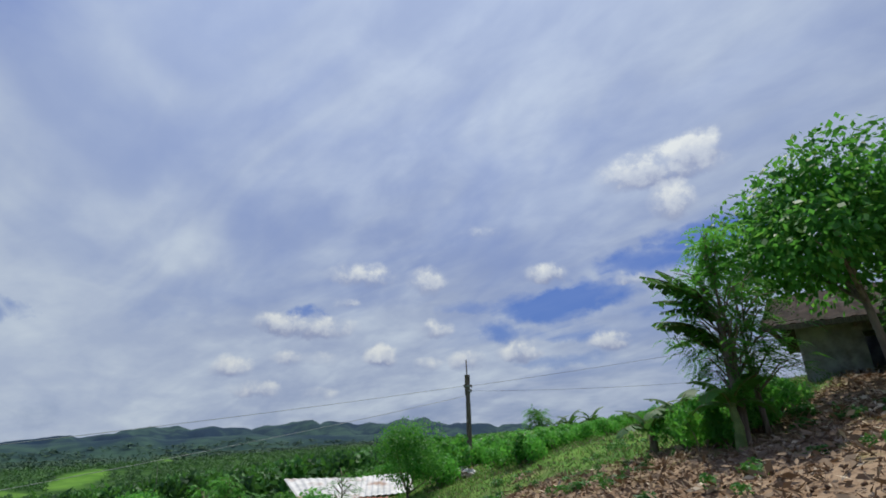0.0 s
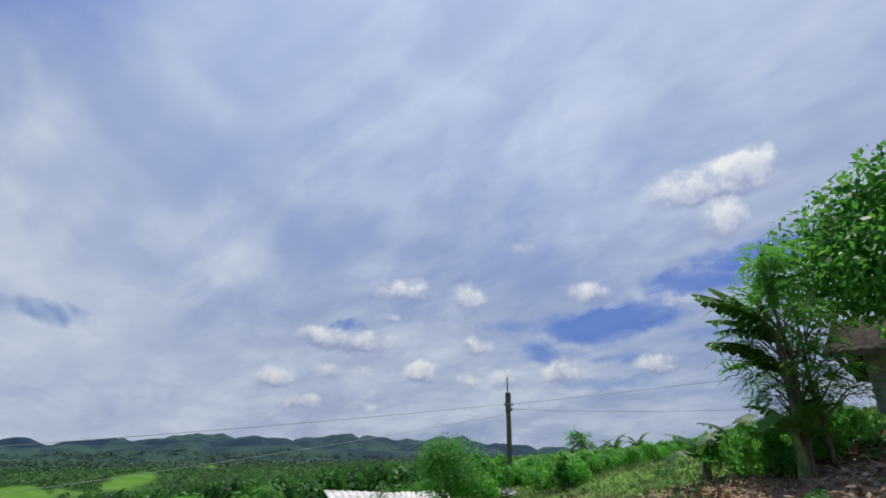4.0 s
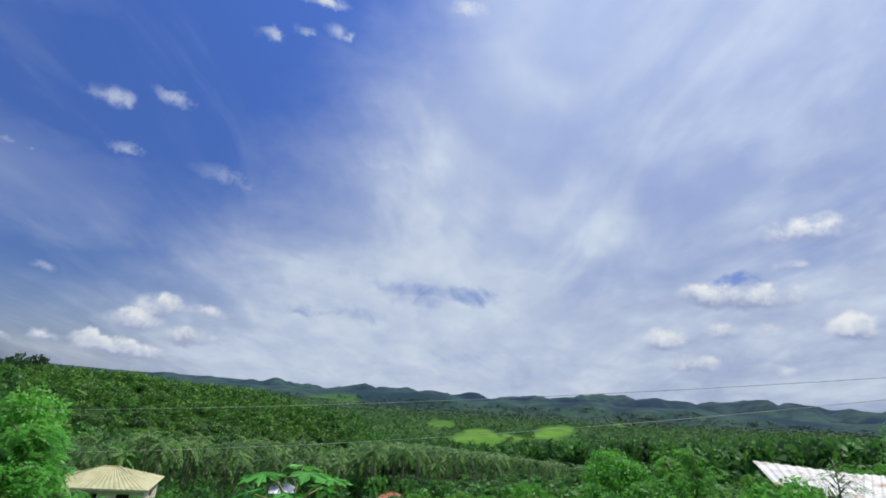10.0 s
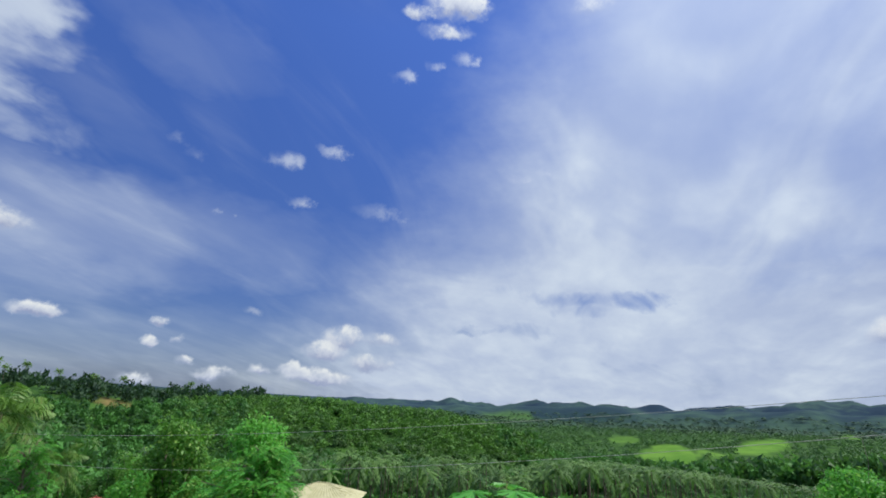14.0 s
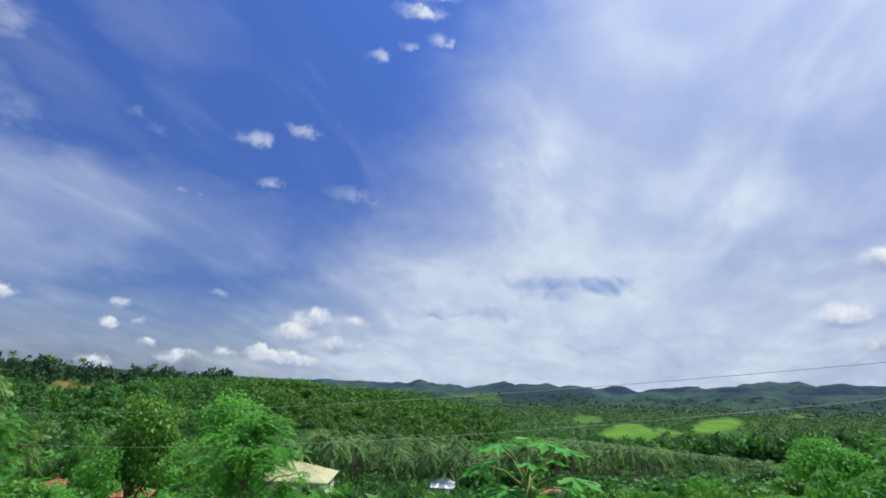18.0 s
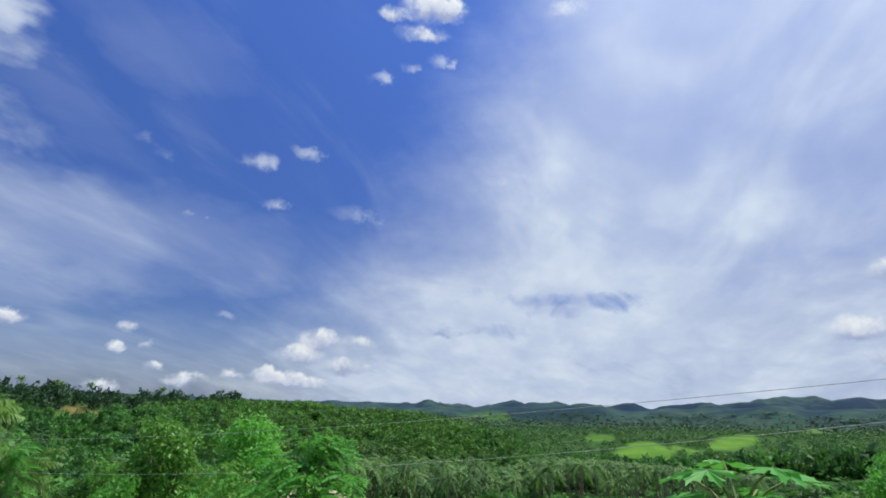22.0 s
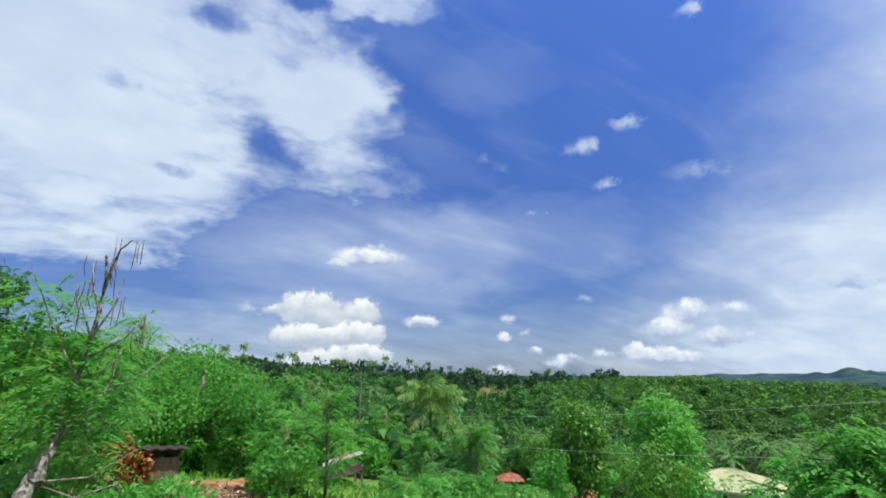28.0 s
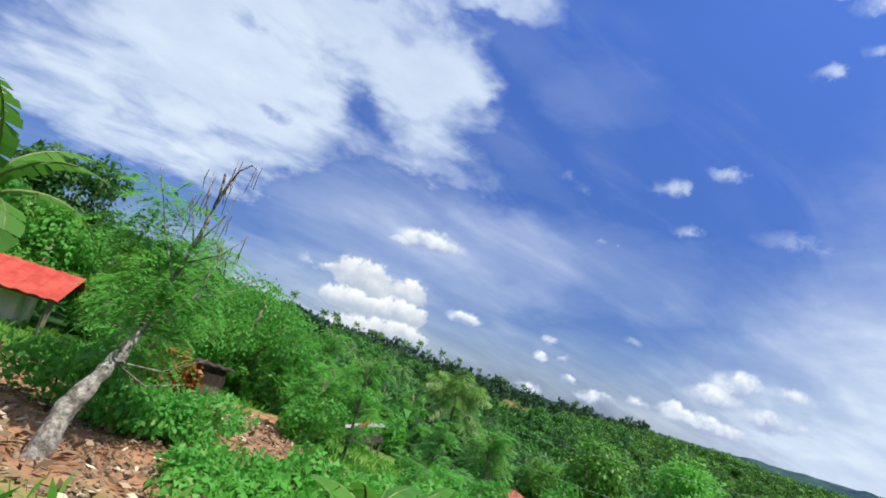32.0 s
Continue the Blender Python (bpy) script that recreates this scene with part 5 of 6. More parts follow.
hip_house(-55.0, 45.0, -13.4, 3.0, 2.5, 1.6, 0.7, 40, RUST, CREAM_WALL, "small hut with a brown roof beyond the meadow", 0.3, False)
tarp = thing("tarpaulin", (-42.3, -2.2, -8.55), "blue and white tarpaulin spread over a low frame", "tarpaulin", turn=70)
sheet([(-1.0, -0.5, 0), (0.1, -0.5, 0.1), (0.1, 0.6, 0.55), (-1.0, 0.6, 0.5)], 3, 0.04, 0.01, TARP, "blue_cloth", tarp)
sheet([(0.1, -0.5, 0.1), (1.0, -0.5, 0.0), (1.0, 0.6, 0.45), (0.1, 0.6, 0.55)], 3, 0.04, 0.01, WHITE, "white_cloth", tarp)
for px, py in ((-0.95, 0.5), (0.95, 0.5), (-0.95, -0.45), (0.95, -0.45)):
    part("stake", box(px, py, -2.2, px + 0.06, py + 0.06, 0.3 if py > 0 else -0.05), WOOD, tarp)

# the house with the red roof above the dug slope
red = thing("house", (0, 0, 0), "low tan house with a faded red sheet roof", "house")
along = np.array((1.35, -0.91)) / 1.63                    # along the eaves, away from the dug slope
zr = float(ground_z(-15.5, -18)) - 0.3


def beside(k, d, z):
    """A place k metres along the eaves and d metres back from the near eave corner."""
    return (-15.33 + along[0] * k - 0.65 * d, -17.08 + along[1] * k - 0.76 * d, z)


sheet([beside(0, 0, -0.47), beside(8, 0, 0.0), beside(8, 2.2, 0.62), beside(-0.25, 2.2, 0.24)], 20, 0.03, 0.02, RED_ROOF, "roof_slope", red, "faded red ribbed sheet")
sheet([beside(8, 4.6, -0.1), beside(-0.3, 4.6, -0.5), beside(-0.25, 2.25, 0.24), beside(8, 2.25, 0.62)], 20, 0.03, 0.02, RED_ROOF, "roof_slope", red, "faded red ribbed sheet")
for (k0, d0), (k1, d1), cuts in (((0.9, 1.0), (7.6, 1.0), [(0.5, 1.4, zr + 0.2, -0.62), (3.0, 4.0, -1.2, -0.62)]), ((0.9, 1.1), (0.9, 4.0), []), ((7.6, 1.1), (7.6, 4.0), []), ((0.9, 4.0), (7.6, 4.0), [])):
    a, b = beside(k0, d0, 0), beside(k1, d1, 0)
    wall(red, a[0], a[1], b[0], b[1], zr, -0.30, 0.14, CREAM_WALL, cuts)
# near-black sheet added behind the doorway for the shade inside
a, b = beside(1.0, 1.9, 0), beside(5.5, 1.9, 0)
wall(red, a[0], a[1], b[0], b[1], zr, -0.4, 0.05, DARK, name="inner_wall")
for k in (0.15, 1.7, 3.4, 5.2):
    p = beside(k, 0.25, 0)
    part("porch_post", box(p[0] - 0.06, p[1] - 0.06, zr, p[0] + 0.06, p[1] + 0.06, -0.48 + 0.055 * k), WOOD, red)
v, f = tube([beside(0.0, 0.25, -0.50), beside(7.9, 0.25, -0.06)], [0.05, 0.05], 4)
part("porch_beam", mesh_of("porch_beam", v, f, WOOD), None, red)

# the shack beside the red-leaved shrub
hut = thing("shack", (-16.55, -12.85, 0), "small plank shack with a dull grey sheet roof", "shack", turn=130)
zh = float(ground_z(-17, -13)) - 0.3
wall(hut, 0, -1.1, 0.75, -1.1, zh, -0.98, 0.06, WOOD)
wall(hut, 0, 0, 0.75, 0, zh, -0.93, 0.06, CONCRETE, [(0.1, 0.45, zh + 0.35, -1.1)])
wall(hut, 0, -1.05, 0, -0.05, zh, -0.95, 0.06, WOOD)
wall(hut, 0.75, -1.05, 0.75, -0.05, zh, -0.95, 0.06, WOOD)
sheet([(-0.1, 0.35, -0.86), (0.95, 0.35, -0.92), (0.95, -1.3, -0.80), (-0.1, -1.3, -0.74)], 4, 0.03, 0.02, SHADE_DARK_SHEET, "roof_sheet", hut)

# ---------------------------------------------------------------- the half-dead tree on the dug slope
rng = np.random.default_rng(33)
foot = Vector(on_ground(-8.88, -7.54, 0.1))
old = thing("leaning_tree", foot, "leaning half-dead tree with pale flaking bark and hanging dry pods", "tree")


def from_foot(*pts):
    return [np.array(p) - np.array(foot) for p in pts]


stem = from_foot(foot, (-9.10, -7.68, -0.57), (-9.33, -7.74, -0.30), (-9.52, -7.78, -0.01), (-9.65, -7.79, 0.21), (-9.72, -7.80, 0.53), (-9.82, -7.77, 1.00), (-9.85, -7.68, 1.61), (-9.83, -7.63, 2.05), (-9.79, -7.62, 2.35))
s = np.linspace(0, 9, 46)
line = np.stack([np.interp(s, range(10), [p[i] for p in stem]) for i in range(3)], -1)
girth = np.interp(s, range(10), (0.125, 0.102, 0.085, 0.066, 0.040, 0.030, 0.025, 0.018, 0.010, 0.005)) * (1 + 0.10 * rng.normal(size=46))
v, f = tube(line, girth, 14)
v = v + rng.normal(size=v.shape) * 0.007
part("trunk", mesh_of("trunk", v, f, PALE_BARK, True), None, old, "pale flaking bark")
v, f = tube([stem[3] + (0.02, 0.05, -0.05), stem[3] + (0.0, 0.10, 0.16)], [0.085, 0.03], 9)
part("knot", mesh_of("knot", v + rng.normal(size=v.shape) * 0.01, f, PALE_BARK, True), None, old)
limbs = [
    from_foot((-9.66, -7.80, 0.25), (-9.92, -7.49, 0.78), (-10.19, -7.21, 1.00), (-10.33, -7.06, 1.20)),
    from_foot((-9.92, -7.49, 0.78), (-9.96, -7.45, 0.95), (-9.97, -7.44, 1.15)),
    from_foot((-9.72, -7.80, 0.53), (-9.85, -7.55, 0.95), (-9.92, -7.38, 1.15), (-9.95, -7.36, 1.3)),
    from_foot((-9.83, -7.75, 1.15), (-9.90, -7.30, 1.38), (-9.93, -7.05, 1.68)),
    from_foot((-9.85, -7.66, 1.65), (-9.74, -7.70, 2.0), (-9.70, -7.72, 2.36)),
    from_foot((-9.83, -7.63, 2.05), (-9.80, -7.45, 2.42), (-9.78, -7.28, 2.52), (-9.74, -7.14, 2.46)),
    from_foot((-9.84, -7.65, 1.85), (-9.80, -7.52, 2.2), (-9.76, -7.48, 2.58)),
    from_foot((-9.80, -7.80, 0.95), (-9.62, -8.05, 1.55), (-9.54, -8.15, 1.85), (-9.45, -8.28, 2.18)),
    from_foot((-9.50, -7.80, -0.1), (-9.85, -7.45, -0.1), (-10.15, -7.15, 0.15)),
    from_foot((-9.50, -7.80, -0.1), (-9.80, -7.55, -0.3), (-10.1, -7.3, -0.2)),
    from_foot((-9.85, -7.68, 1.45), (-9.92, -7.52, 1.8), (-9.93, -7.45, 2.15)),
    from_foot((-9.84, -7.70, 1.35), (-9.76, -7.80, 1.7), (-9.68, -7.86, 2.0)),
]
for pts in limbs:
    v, f = tube(pts, np.linspace(0.014, 0.004, len(pts)), 6)
    part("bare_branch", mesh_of("bare_branch", v, f, PALE_BARK, True), None, old)
POD = material("dry_pod", two_tone((0.10, 0.07, 0.06), (0.22, 0.16, 0.13), 6), 0.8)
for k in range(24):
    limb = limbs[(3, 4, 5, 6, 10, 11, 4, 6)[k % 8]]
    c = limb[-1] + (limb[-2] - limb[-1]) * rng.random() + rng.normal(size=3) * (0.04, 0.04, 0.02)
    long = rng.uniform(0.20, 0.40)
    v, f = tube([c, c + (0.01, 0, -long * 0.5), c + (rng.normal() * 0.03, rng.normal() * 0.03, -long)], [0.004, 0.0065, 0.003], 5)
    part("pod", mesh_of("pod", v, f, POD, True), None, old)
bases, ways = [], []
for c, r, n in (((-9.9, -8.5, 1.35), (0.5, 0.55, 0.35), 80), ((-10.25, -8.15, 0.75), (0.4, 0.4, 0.4), 80), ((-9.75, -8.4, 1.85), (0.4, 0.45, 0.2), 50), ((-10.15, -7.75, 1.3), (0.3, 0.3, 0.3), 30), ((-9.75, -7.95, 0.85), (0.35, 0.4, 0.4), 70), ((-10.3, -8.3, 0.1), (0.4, 0.4, 0.4), 60)):
    p, d = clump_points(rng, n, c, r, 0.2)
    bases.append(p - np.array(foot))
    ways.append(unit(d * (1, 1, 0.3) + rng.normal(size=d.shape) * 0.4))
v, f = feather_crown(rng, np.concatenate(bases), np.concatenate(ways), 0.40, 9, 0.082, droop=0.45)
part("foliage", mesh_of("foliage", v, f, LEAF_BRIGHT), None, old, "feathery light green leaves")

# ---------------------------------------------------------------- plants round the dug slope
LOW = [shrub_mesh(80 + k, w, h, m, leaf, n) for k, (w, h, m, leaf, n) in enumerate((
    (1.1, 1.1, LEAF_BRIGHT, 0.12, 1500), (1.0, 1.4, LEAF, 0.13, 1500), (1.3, 1.0, LEAF_BRIGHT, 0.12, 1500), (0.9, 1.6, LEAF_DARK, 0.13, 1500), (1.2, 1.3, LEAF_OLIVE, 0.14, 1500)))]
LOW_TALL = (1.2, 1.5, 1.1, 1.7, 1.4)
LOW_LABEL = ("bright green low shrub", "leafy green shrub", "spreading bright green low shrub", "dark green shrub", "olive-green shrub")
put_shrub(shrub_mesh(90, 0.55, 1.25, CROTON, 0.12, 800), -15.1, -12.5, 1.0, 0, "shrub with orange-red leaves beside the shack", "red_leaved_shrub")
put_shrub(shrub_mesh(91, 0.35, 0.9, CROTON, 0.11, 300), -15.7, -12.2, 1.0, 0, "small shrub with orange-red leaves beside the shack", "red_leaved_shrub")
put_shrub(shrub_mesh(92, 1.3, 0.8, LEAF_BRIGHT, 0.10, 5200, 12), -11.6, -8.9, 1.0, 0, "spreading bright green bush on the brown slope", "bush")
put_shrub(shrub_mesh(93, 0.9, 0.55, LEAF_BRIGHT, 0.09, 2600, 9), -10.9, -6.9, 1.0, 0, "spreading bright green bush on the brown slope", "bush")
put_shrub(shrub_mesh(94, 0.8, 0.45, LEAF_BRIGHT, 0.08, 1800, 8), -10.0, -6.0, 1.0, 0, "low bright green weeds on the brown slope", "bush")
RNG = np.random.default_rng(14)


def place_low(n, az, r, eye, keep=None, size=(0.6, 1.1), group="shrubs", only=None):
    a, d = np.radians(RNG.uniform(*az, n)), np.sqrt(RNG.uniform(r[0] ** 2, r[1] ** 2, n))
    for i in range(n):
        x, y = eye[0] - d[i] * math.sin(a[i]), eye[1] + d[i] * math.cos(a[i])
        if keep and not keep(x, y):
            continue
        k = int(RNG.choice(only)) if only else int(RNG.integers(0, 5))
        big = min(RNG.uniform(*size), float(room(x, y)) / LOW_TALL[k])
        if big < 0.3:
            continue
        put_shrub(LOW[k], x, y, big, RNG.uniform(0, 360), LOW_LABEL[k] + " on the hillside", group=group)


def not_bare(x, y):
    return float(soil_at(np.array(x), np.array(y))) < 0.3


place_low(80, (88, 128), (6.5, 17), (-5, -2.9), not_bare, (0.6, 1.0), "shrubs below the path", (0, 0, 1, 2, 2, 4))
place_low(60, (84, 134), (15, 34), (-5, -2.9), not_bare, (0.9, 1.5), "shrubs below the path")
place_low(16, (133, 141.5), (9, 17), (-5, -2.9), not_bare, (0.7, 1.1), "shrubs by the red-roofed house", (0, 1, 2))
place_low(26, (128, 141.5), (14, 26), (-5, -2.9), lambda x, y: not_bare(x, y) and math.hypot(x + 14, y + 19.5) > 4.5 and math.hypot(x + 17.5, y + 13.5) > 2.2, (0.9, 1.6), "shrubs by the red-roofed house")
put_shrub(LOW[0], -10.3, -9.45, 0.78, 0, "bright green shrub behind the leaning tree", sink=-0.1)
put_banana(-8.75, -9.9, 2.45, 21, 9, 1.5, "banana plant with broad leaves above the dug slope", turn=40, up=0.8)
put_banana(-10.4, -4.5, 0.35, 22, 7, 1.25, "young banana plant among low green shrubs", turn=120, tear=0.1)
put_banana(-11.0, -5.0, 0.30, 23, 6, 1.1, "young banana plant among low green shrubs", turn=10, tear=0.1)

REED = material("reed_leaf", leafy((0.14, 0.24, 0.05), (0.26, 0.36, 0.10)), 0.5, translucent=0.3)
for k, (x, y, long) in enumerate(((-9.7, -4.5, 1.5), (-9.8, -4.75, 1.0), (-10.0, -4.9, 1.1))):
    g = thing("tall_grass", on_ground(x, y), "tall arching grass clump with long pale blades", "grass", "tall grasses by the path")
    verts, faces = [], []
    for b in range(9):
        a = rng.random() * 6.283
        L = long * rng.uniform(0.6, 1.0)
        s = np.linspace(0, 1, 8)
        line = np.stack([np.cos(a) * L * 0.55 * s**2, np.sin(a) * L * 0.55 * s**2, L * (s - 0.32 * s**3)], -1)
        side = np.array([-math.sin(a), math.cos(a), 0]) * 0.014
        base = len(verts)
        for i in range(8):
            verts += [line[i] - side * (1.05 - s[i]), line[i] + side * (1.05 - s[i])]
        faces += [(base + 2 * i, base + 2 * i + 1, base + 2 * i + 3, base + 2 * i + 2) for i in range(7)]
    part("blades", mesh_of("blades", verts, faces, REED), None, g)

# trees behind the dug slope
put_tree(tree_mesh(101, 6.6, 2.9, LEAF_DARK, 0.24, 5200, bare=0.2), -21.2, -27.6, 1.22, 0, "tall dark green tree behind the red-roofed house")
put_tree(tree_mesh(102, 4.4, 2.9, LEAF, 0.13, 10500, clumps=18, bare=0.1), -20.4, -14.6, 1.0, 30, "wide spreading green tree beside the shack")
put_tree(tree_mesh(103, 4.6, 2.4, LEAF, 0.22, 4200, bare=0.1), -17.8, -21.9, 1.0, 80, "leafy green tree beside the red-roofed house")
FEATHER = [feather_mesh(110 + k, tall, wide, LEAF_BRIGHT, n, 0.6, 8, 0.13, bare=0.2) for k, (tall, wide, n) in enumerate(((4.2, 1.5, 420), (3.4, 1.3, 360), (5.2, 1.9, 520)))]
for k, (x, y, s) in enumerate(((-28.0, -15.4, 1.0), (-14.0, -12.6, 0.8), (-12.9, -10.9, 0.6), (-24.5, -17.5, 1.1), (-33.0, -12.0, 1.0), (-19.0, -9.0, 0.6), (-26.0, -6.0, 0.8), (-30, -9.2, 0.7), (-22.5, -19.0, 1.1), (-36, -17, 1.0), (-16.5, -15.8, 0.9))):
    t = put_tree(FEATHER[k % 3], x, y, s, 40 * k, "feathery light green tree on the hillside", "feathery_tree", "feathery trees")
SPRAY = [feather_mesh(140 + k, tall, wide, m, n, 0.5, 6, 0.16, bare=0.15, thick=0.03, layers=5) for k, (tall, wide, m, n) in enumerate(((2.2, 0.9, LEAF_BRIGHT, 120), (1.7, 0.8, LEAF, 100), (2.8, 1.1, LEAF_BRIGHT, 150)))]
a, d = np.radians(RNG.uniform(86, 134, 110)), np.sqrt(RNG.uniform(8 ** 2, 34 ** 2, 110))
for i in range(110):
    px, py, k = -5 - d[i] * math.sin(a[i]), -2.9 + d[i] * math.cos(a[i]), i % 3
    size = min(RNG.uniform(0.6, 1.2), float(room(px, py)) / (2.3, 1.8, 2.9)[k])
    if size > 0.3 and not_bare(px, py):
        put_tree(SPRAY[k], px, py, size, RNG.uniform(0, 360), "light feathery sapling among the shrubs", "sapling", "saplings on the hillside")
x, y = scattered(RNG, 46, (112, 158), (27, 48))
for i in range(len(x)):
    k = int(RNG.integers(0, 5))
    size = min(RNG.uniform(0.42, 0.68), float(room(x[i], y[i])) / MEDIUM_TALL[k])
    if size < 0.2:
        continue
    put_tree(MEDIUM[k], x[i], y[i], size, RNG.uniform(0, 360), "leafy tree on the rising hillside", group="trees on the hillside")
scrap = thing("lean_to", on_ground(-24.2, -10.8, 0), "low lean-to of grey sheets and boards with a red cloth", "lean-to", turn=30)
zt = 0.62
for px, py in ((-0.9, -0.5), (0.9, -0.5), (-0.9, 0.6), (0.9, 0.6)):
    part("post", box(px, py, -0.4, px + 0.08, py + 0.08, zt), WOOD, scrap)
sheet([(-1.1, -0.7, zt - 0.15), (0.1, -0.7, zt - 0.1), (0.1, 0.8, zt + 0.3), (-1.1, 0.8, zt + 0.2)], 4, 0.03, 0.02, CONCRETE, "roof_sheet", scrap)
sheet([(0.1, -0.8, zt - 0.35), (1.2, -0.8, zt - 0.45), (1.2, 0.7, zt - 0.1), (0.1, 0.7, zt)], 4, 0.03, 0.02, SHADE_DARK_SHEET, "roof_sheet", scrap)
sheet([(0.0, -0.1, zt + 0.15), (0.35, -0.15, zt + 0.1), (0.32, 0.2, zt + 0.4), (0.05, 0.2, zt + 0.35)], 2, 0.05, 0.02, RED_FLAG, "red_cloth", scrap, "bright red cloth")

# ---------------------------------------------------------------- the papaya and its neighbours by the meadow


def papaya_leaf(rng, size):
    """A deeply lobed leaf in the xy plane, stalk at the origin, drooping at its tips."""
    verts, faces = [(0, 0, 0)], []
    lobes = 7
    rim = []
    for k in range(lobes):
        a = (-2.45 + 4.9 * k / (lobes - 1))
        reach = size * (1.0 - 0.30 * abs(k - 3) / 3)
        half = 0.36
        for da, rr in ((-half, 0.42), (-0.24, 0.66), (-0.30, 0.76), (-0.11, 0.82), (0, 1.0), (0.11, 0.82), (0.30, 0.76), (0.24, 0.66), (half, 0.42)):
            r = reach * rr
            rim.append((r * math.cos(a + da), r * math.sin(a + da), -0.22 * r * r / size + rng.normal() * 0.01))
    for p in rim:
        verts.append(p)
    for i in range(1, len(rim)):
        faces.append((0, i, i + 1))
    return np.array(verts), faces


def put_papaya(x, y, tall, seed, count=14, size=0.36, stalk=0.62, label="papaya plant with large lobed leaves on long stalks"):
    rng = np.random.default_rng(seed)
    p = thing("papaya_plant", on_ground(x, y), label, "papaya plant")
    v, f = tube([(0, 0, -0.2), (0.02, 0, tall * 0.5), (0, 0.01, tall)], [0.075, 0.065, 0.05], 10)
    part("trunk", mesh_of("trunk", v, f, GREEN_STEM, True), None, p)
    for k in range(count):
        a = 2.399 * k
        lift = 0.95 - 1.5 * k / count
        way = np.array([math.cos(a) * math.cos(lift), math.sin(a) * math.cos(lift), math.sin(lift)])
        L = stalk * rng.uniform(0.8, 1.15)
        root = np.array([0, 0, tall - 0.02 * k])
        tip = root + way * L + (0, 0, -0.05)
        v, f = tube([root, (root + tip) / 2 + (0, 0, 0.06), tip], [0.016, 0.012, 0.008], 5)
        st = part("leaf_stalk", mesh_of("leaf_stalk", v, f, GREEN_STEM, True), None, p)
        lv, lf = papaya_leaf(rng, size * rng.uniform(0.8, 1.2))
        m = np.array(Matrix.Rotation(a, 3, "Z") @ Matrix.Rotation(0.35 - 0.3 * lift + rng.normal() * 0.12, 3, "Y"))
        part("leaf", mesh_of("leaf", lv @ m.T + tip, lf, PAPAYA), None, st)
    for k in range(7):
        a = 2.399 * k
        c = np.array([0.10 * math.cos(a), 0.10 * math.sin(a), tall - 0.16 - 0.045 * k])
        bm = bmesh.new()
        bmesh.ops.create_uvsphere(bm, u_segments=10, v_segments=8, radius=0.05, matrix=Matrix.Translation(c) @ Matrix.Diagonal((1, 1, 1.5, 1)))
        part("fruit", bm, GREEN_STEM, p, "small green fruit", True)
    return p


for k, (x, y, s) in enumerate(((9.9, 9.5, 1.1), (10.8, 9.2, 1.3))):
    put_shrub(LOW[3], x, y, s, 50 * k, "dark green shrub crowding the shed", group="shrubs beside the shed")
for k, (x, y, s, kind) in enumerate(((4.55, 8.35, 0.45, 1), (5.2, 8.75, 0.5, 1), (5.9, 9.3, 0.75, 0), (6.3, 9.9, 0.6, 0), (4.2, 8.6, 0.5, 1))):
    put_shrub(LOW[kind], x, y, s, 50 * k, ("bright green shrub", "leafy green shrub", "", "dark green shrub")[kind] + " under the banana plants", group="shrubs under the bananas")
for k, (x, y, s) in enumerate(((-66.2, 11.6, 1.5), (-65.4, 13.6, 1.3), (-65.0, 15.8, 1.1), (-65.8, 18.2, 1.2), (-66.0, 9.8, 1.8), (-65.5, 20.6, 1.4))):
    put_shrub(LOW[k % 2], x, y, s, 70 * k, "leafy green shrub in front of the cream house", group="shrubs before the cream house")
put_papaya(-6.35, 3.2, 1.85, 1, 24, 0.31, 0.58)
put_papaya(-6.75, 3.9, 1.15, 2, 10, 0.30, 0.45, "smaller papaya plant beside a taller one")
put_banana(-6.9, 4.9, 0.65, 31, 7, 1.15, "low banana plant with torn shade-dark leaves in the meadow", turn=30, up=0.5, tear=0.5, mat=SHADED_BANANA)
put_banana(-7.3, 5.3, 0.75, 32, 7, 1.0, "low banana plant with torn shade-dark leaves in the meadow", turn=80, up=0.5, tear=0.5, mat=SHADED_BANANA)
place_low(5, (36, 45), (6.5, 9), (-2.3, -1), None, (0.32, 0.5), "shrubs at the meadow's edge", (0, 1, 4))
rt = put_tree(tree_mesh(121, 3.6, 1.9, LEAF_BRIGHT, 0.17, 4200, clumps=14, bare=0.34, thick=0.10), -13.2, 24.6, 1.0, 10, "young bright green tree with a bare shoot standing on the meadow")
v, f = tube([(0.1, 0, 2.9), (0.2, 0.05, 3.7), (0.1, 0.1, 4.6)], [0.02, 0.016, 0.008], 5)
part("bare_shoot", mesh_of("bare_shoot", v, f, PALE_BARK), None, rt)
put_tree(tree_mesh(122, 9.2, 3.3, LEAF_OLIVE, 0.28, 6500, clumps=16, bare=0.05), -42.6, -1.2, 1.0, 0, "tall light green tree with a rounded leafy crown", group="pair of tall trees")
put_tree(tree_mesh(123, 9.6, 3.3, LEAF_BRIGHT, 0.28, 6500, clumps=16, bare=0.05), -41.0, 3.7, 1.0, 50, "tall light green tree with a rounded leafy crown", group="pair of tall trees")
wide_feather = tree_mesh(124, 6.0, 2.7, LEAF_BRIGHT, 0.17, 9000, clumps=22, bare=0.1)
put_tree(feather_mesh(125, 3.45, 1.3, LEAF_BRIGHT, 1000, 0.42, 10, 0.085, bare=0.22, thick=0.05, layers=9), -12.9, 1.05, 1.0, 0, "feathery bright green tree with layered branches", "feathery_tree")
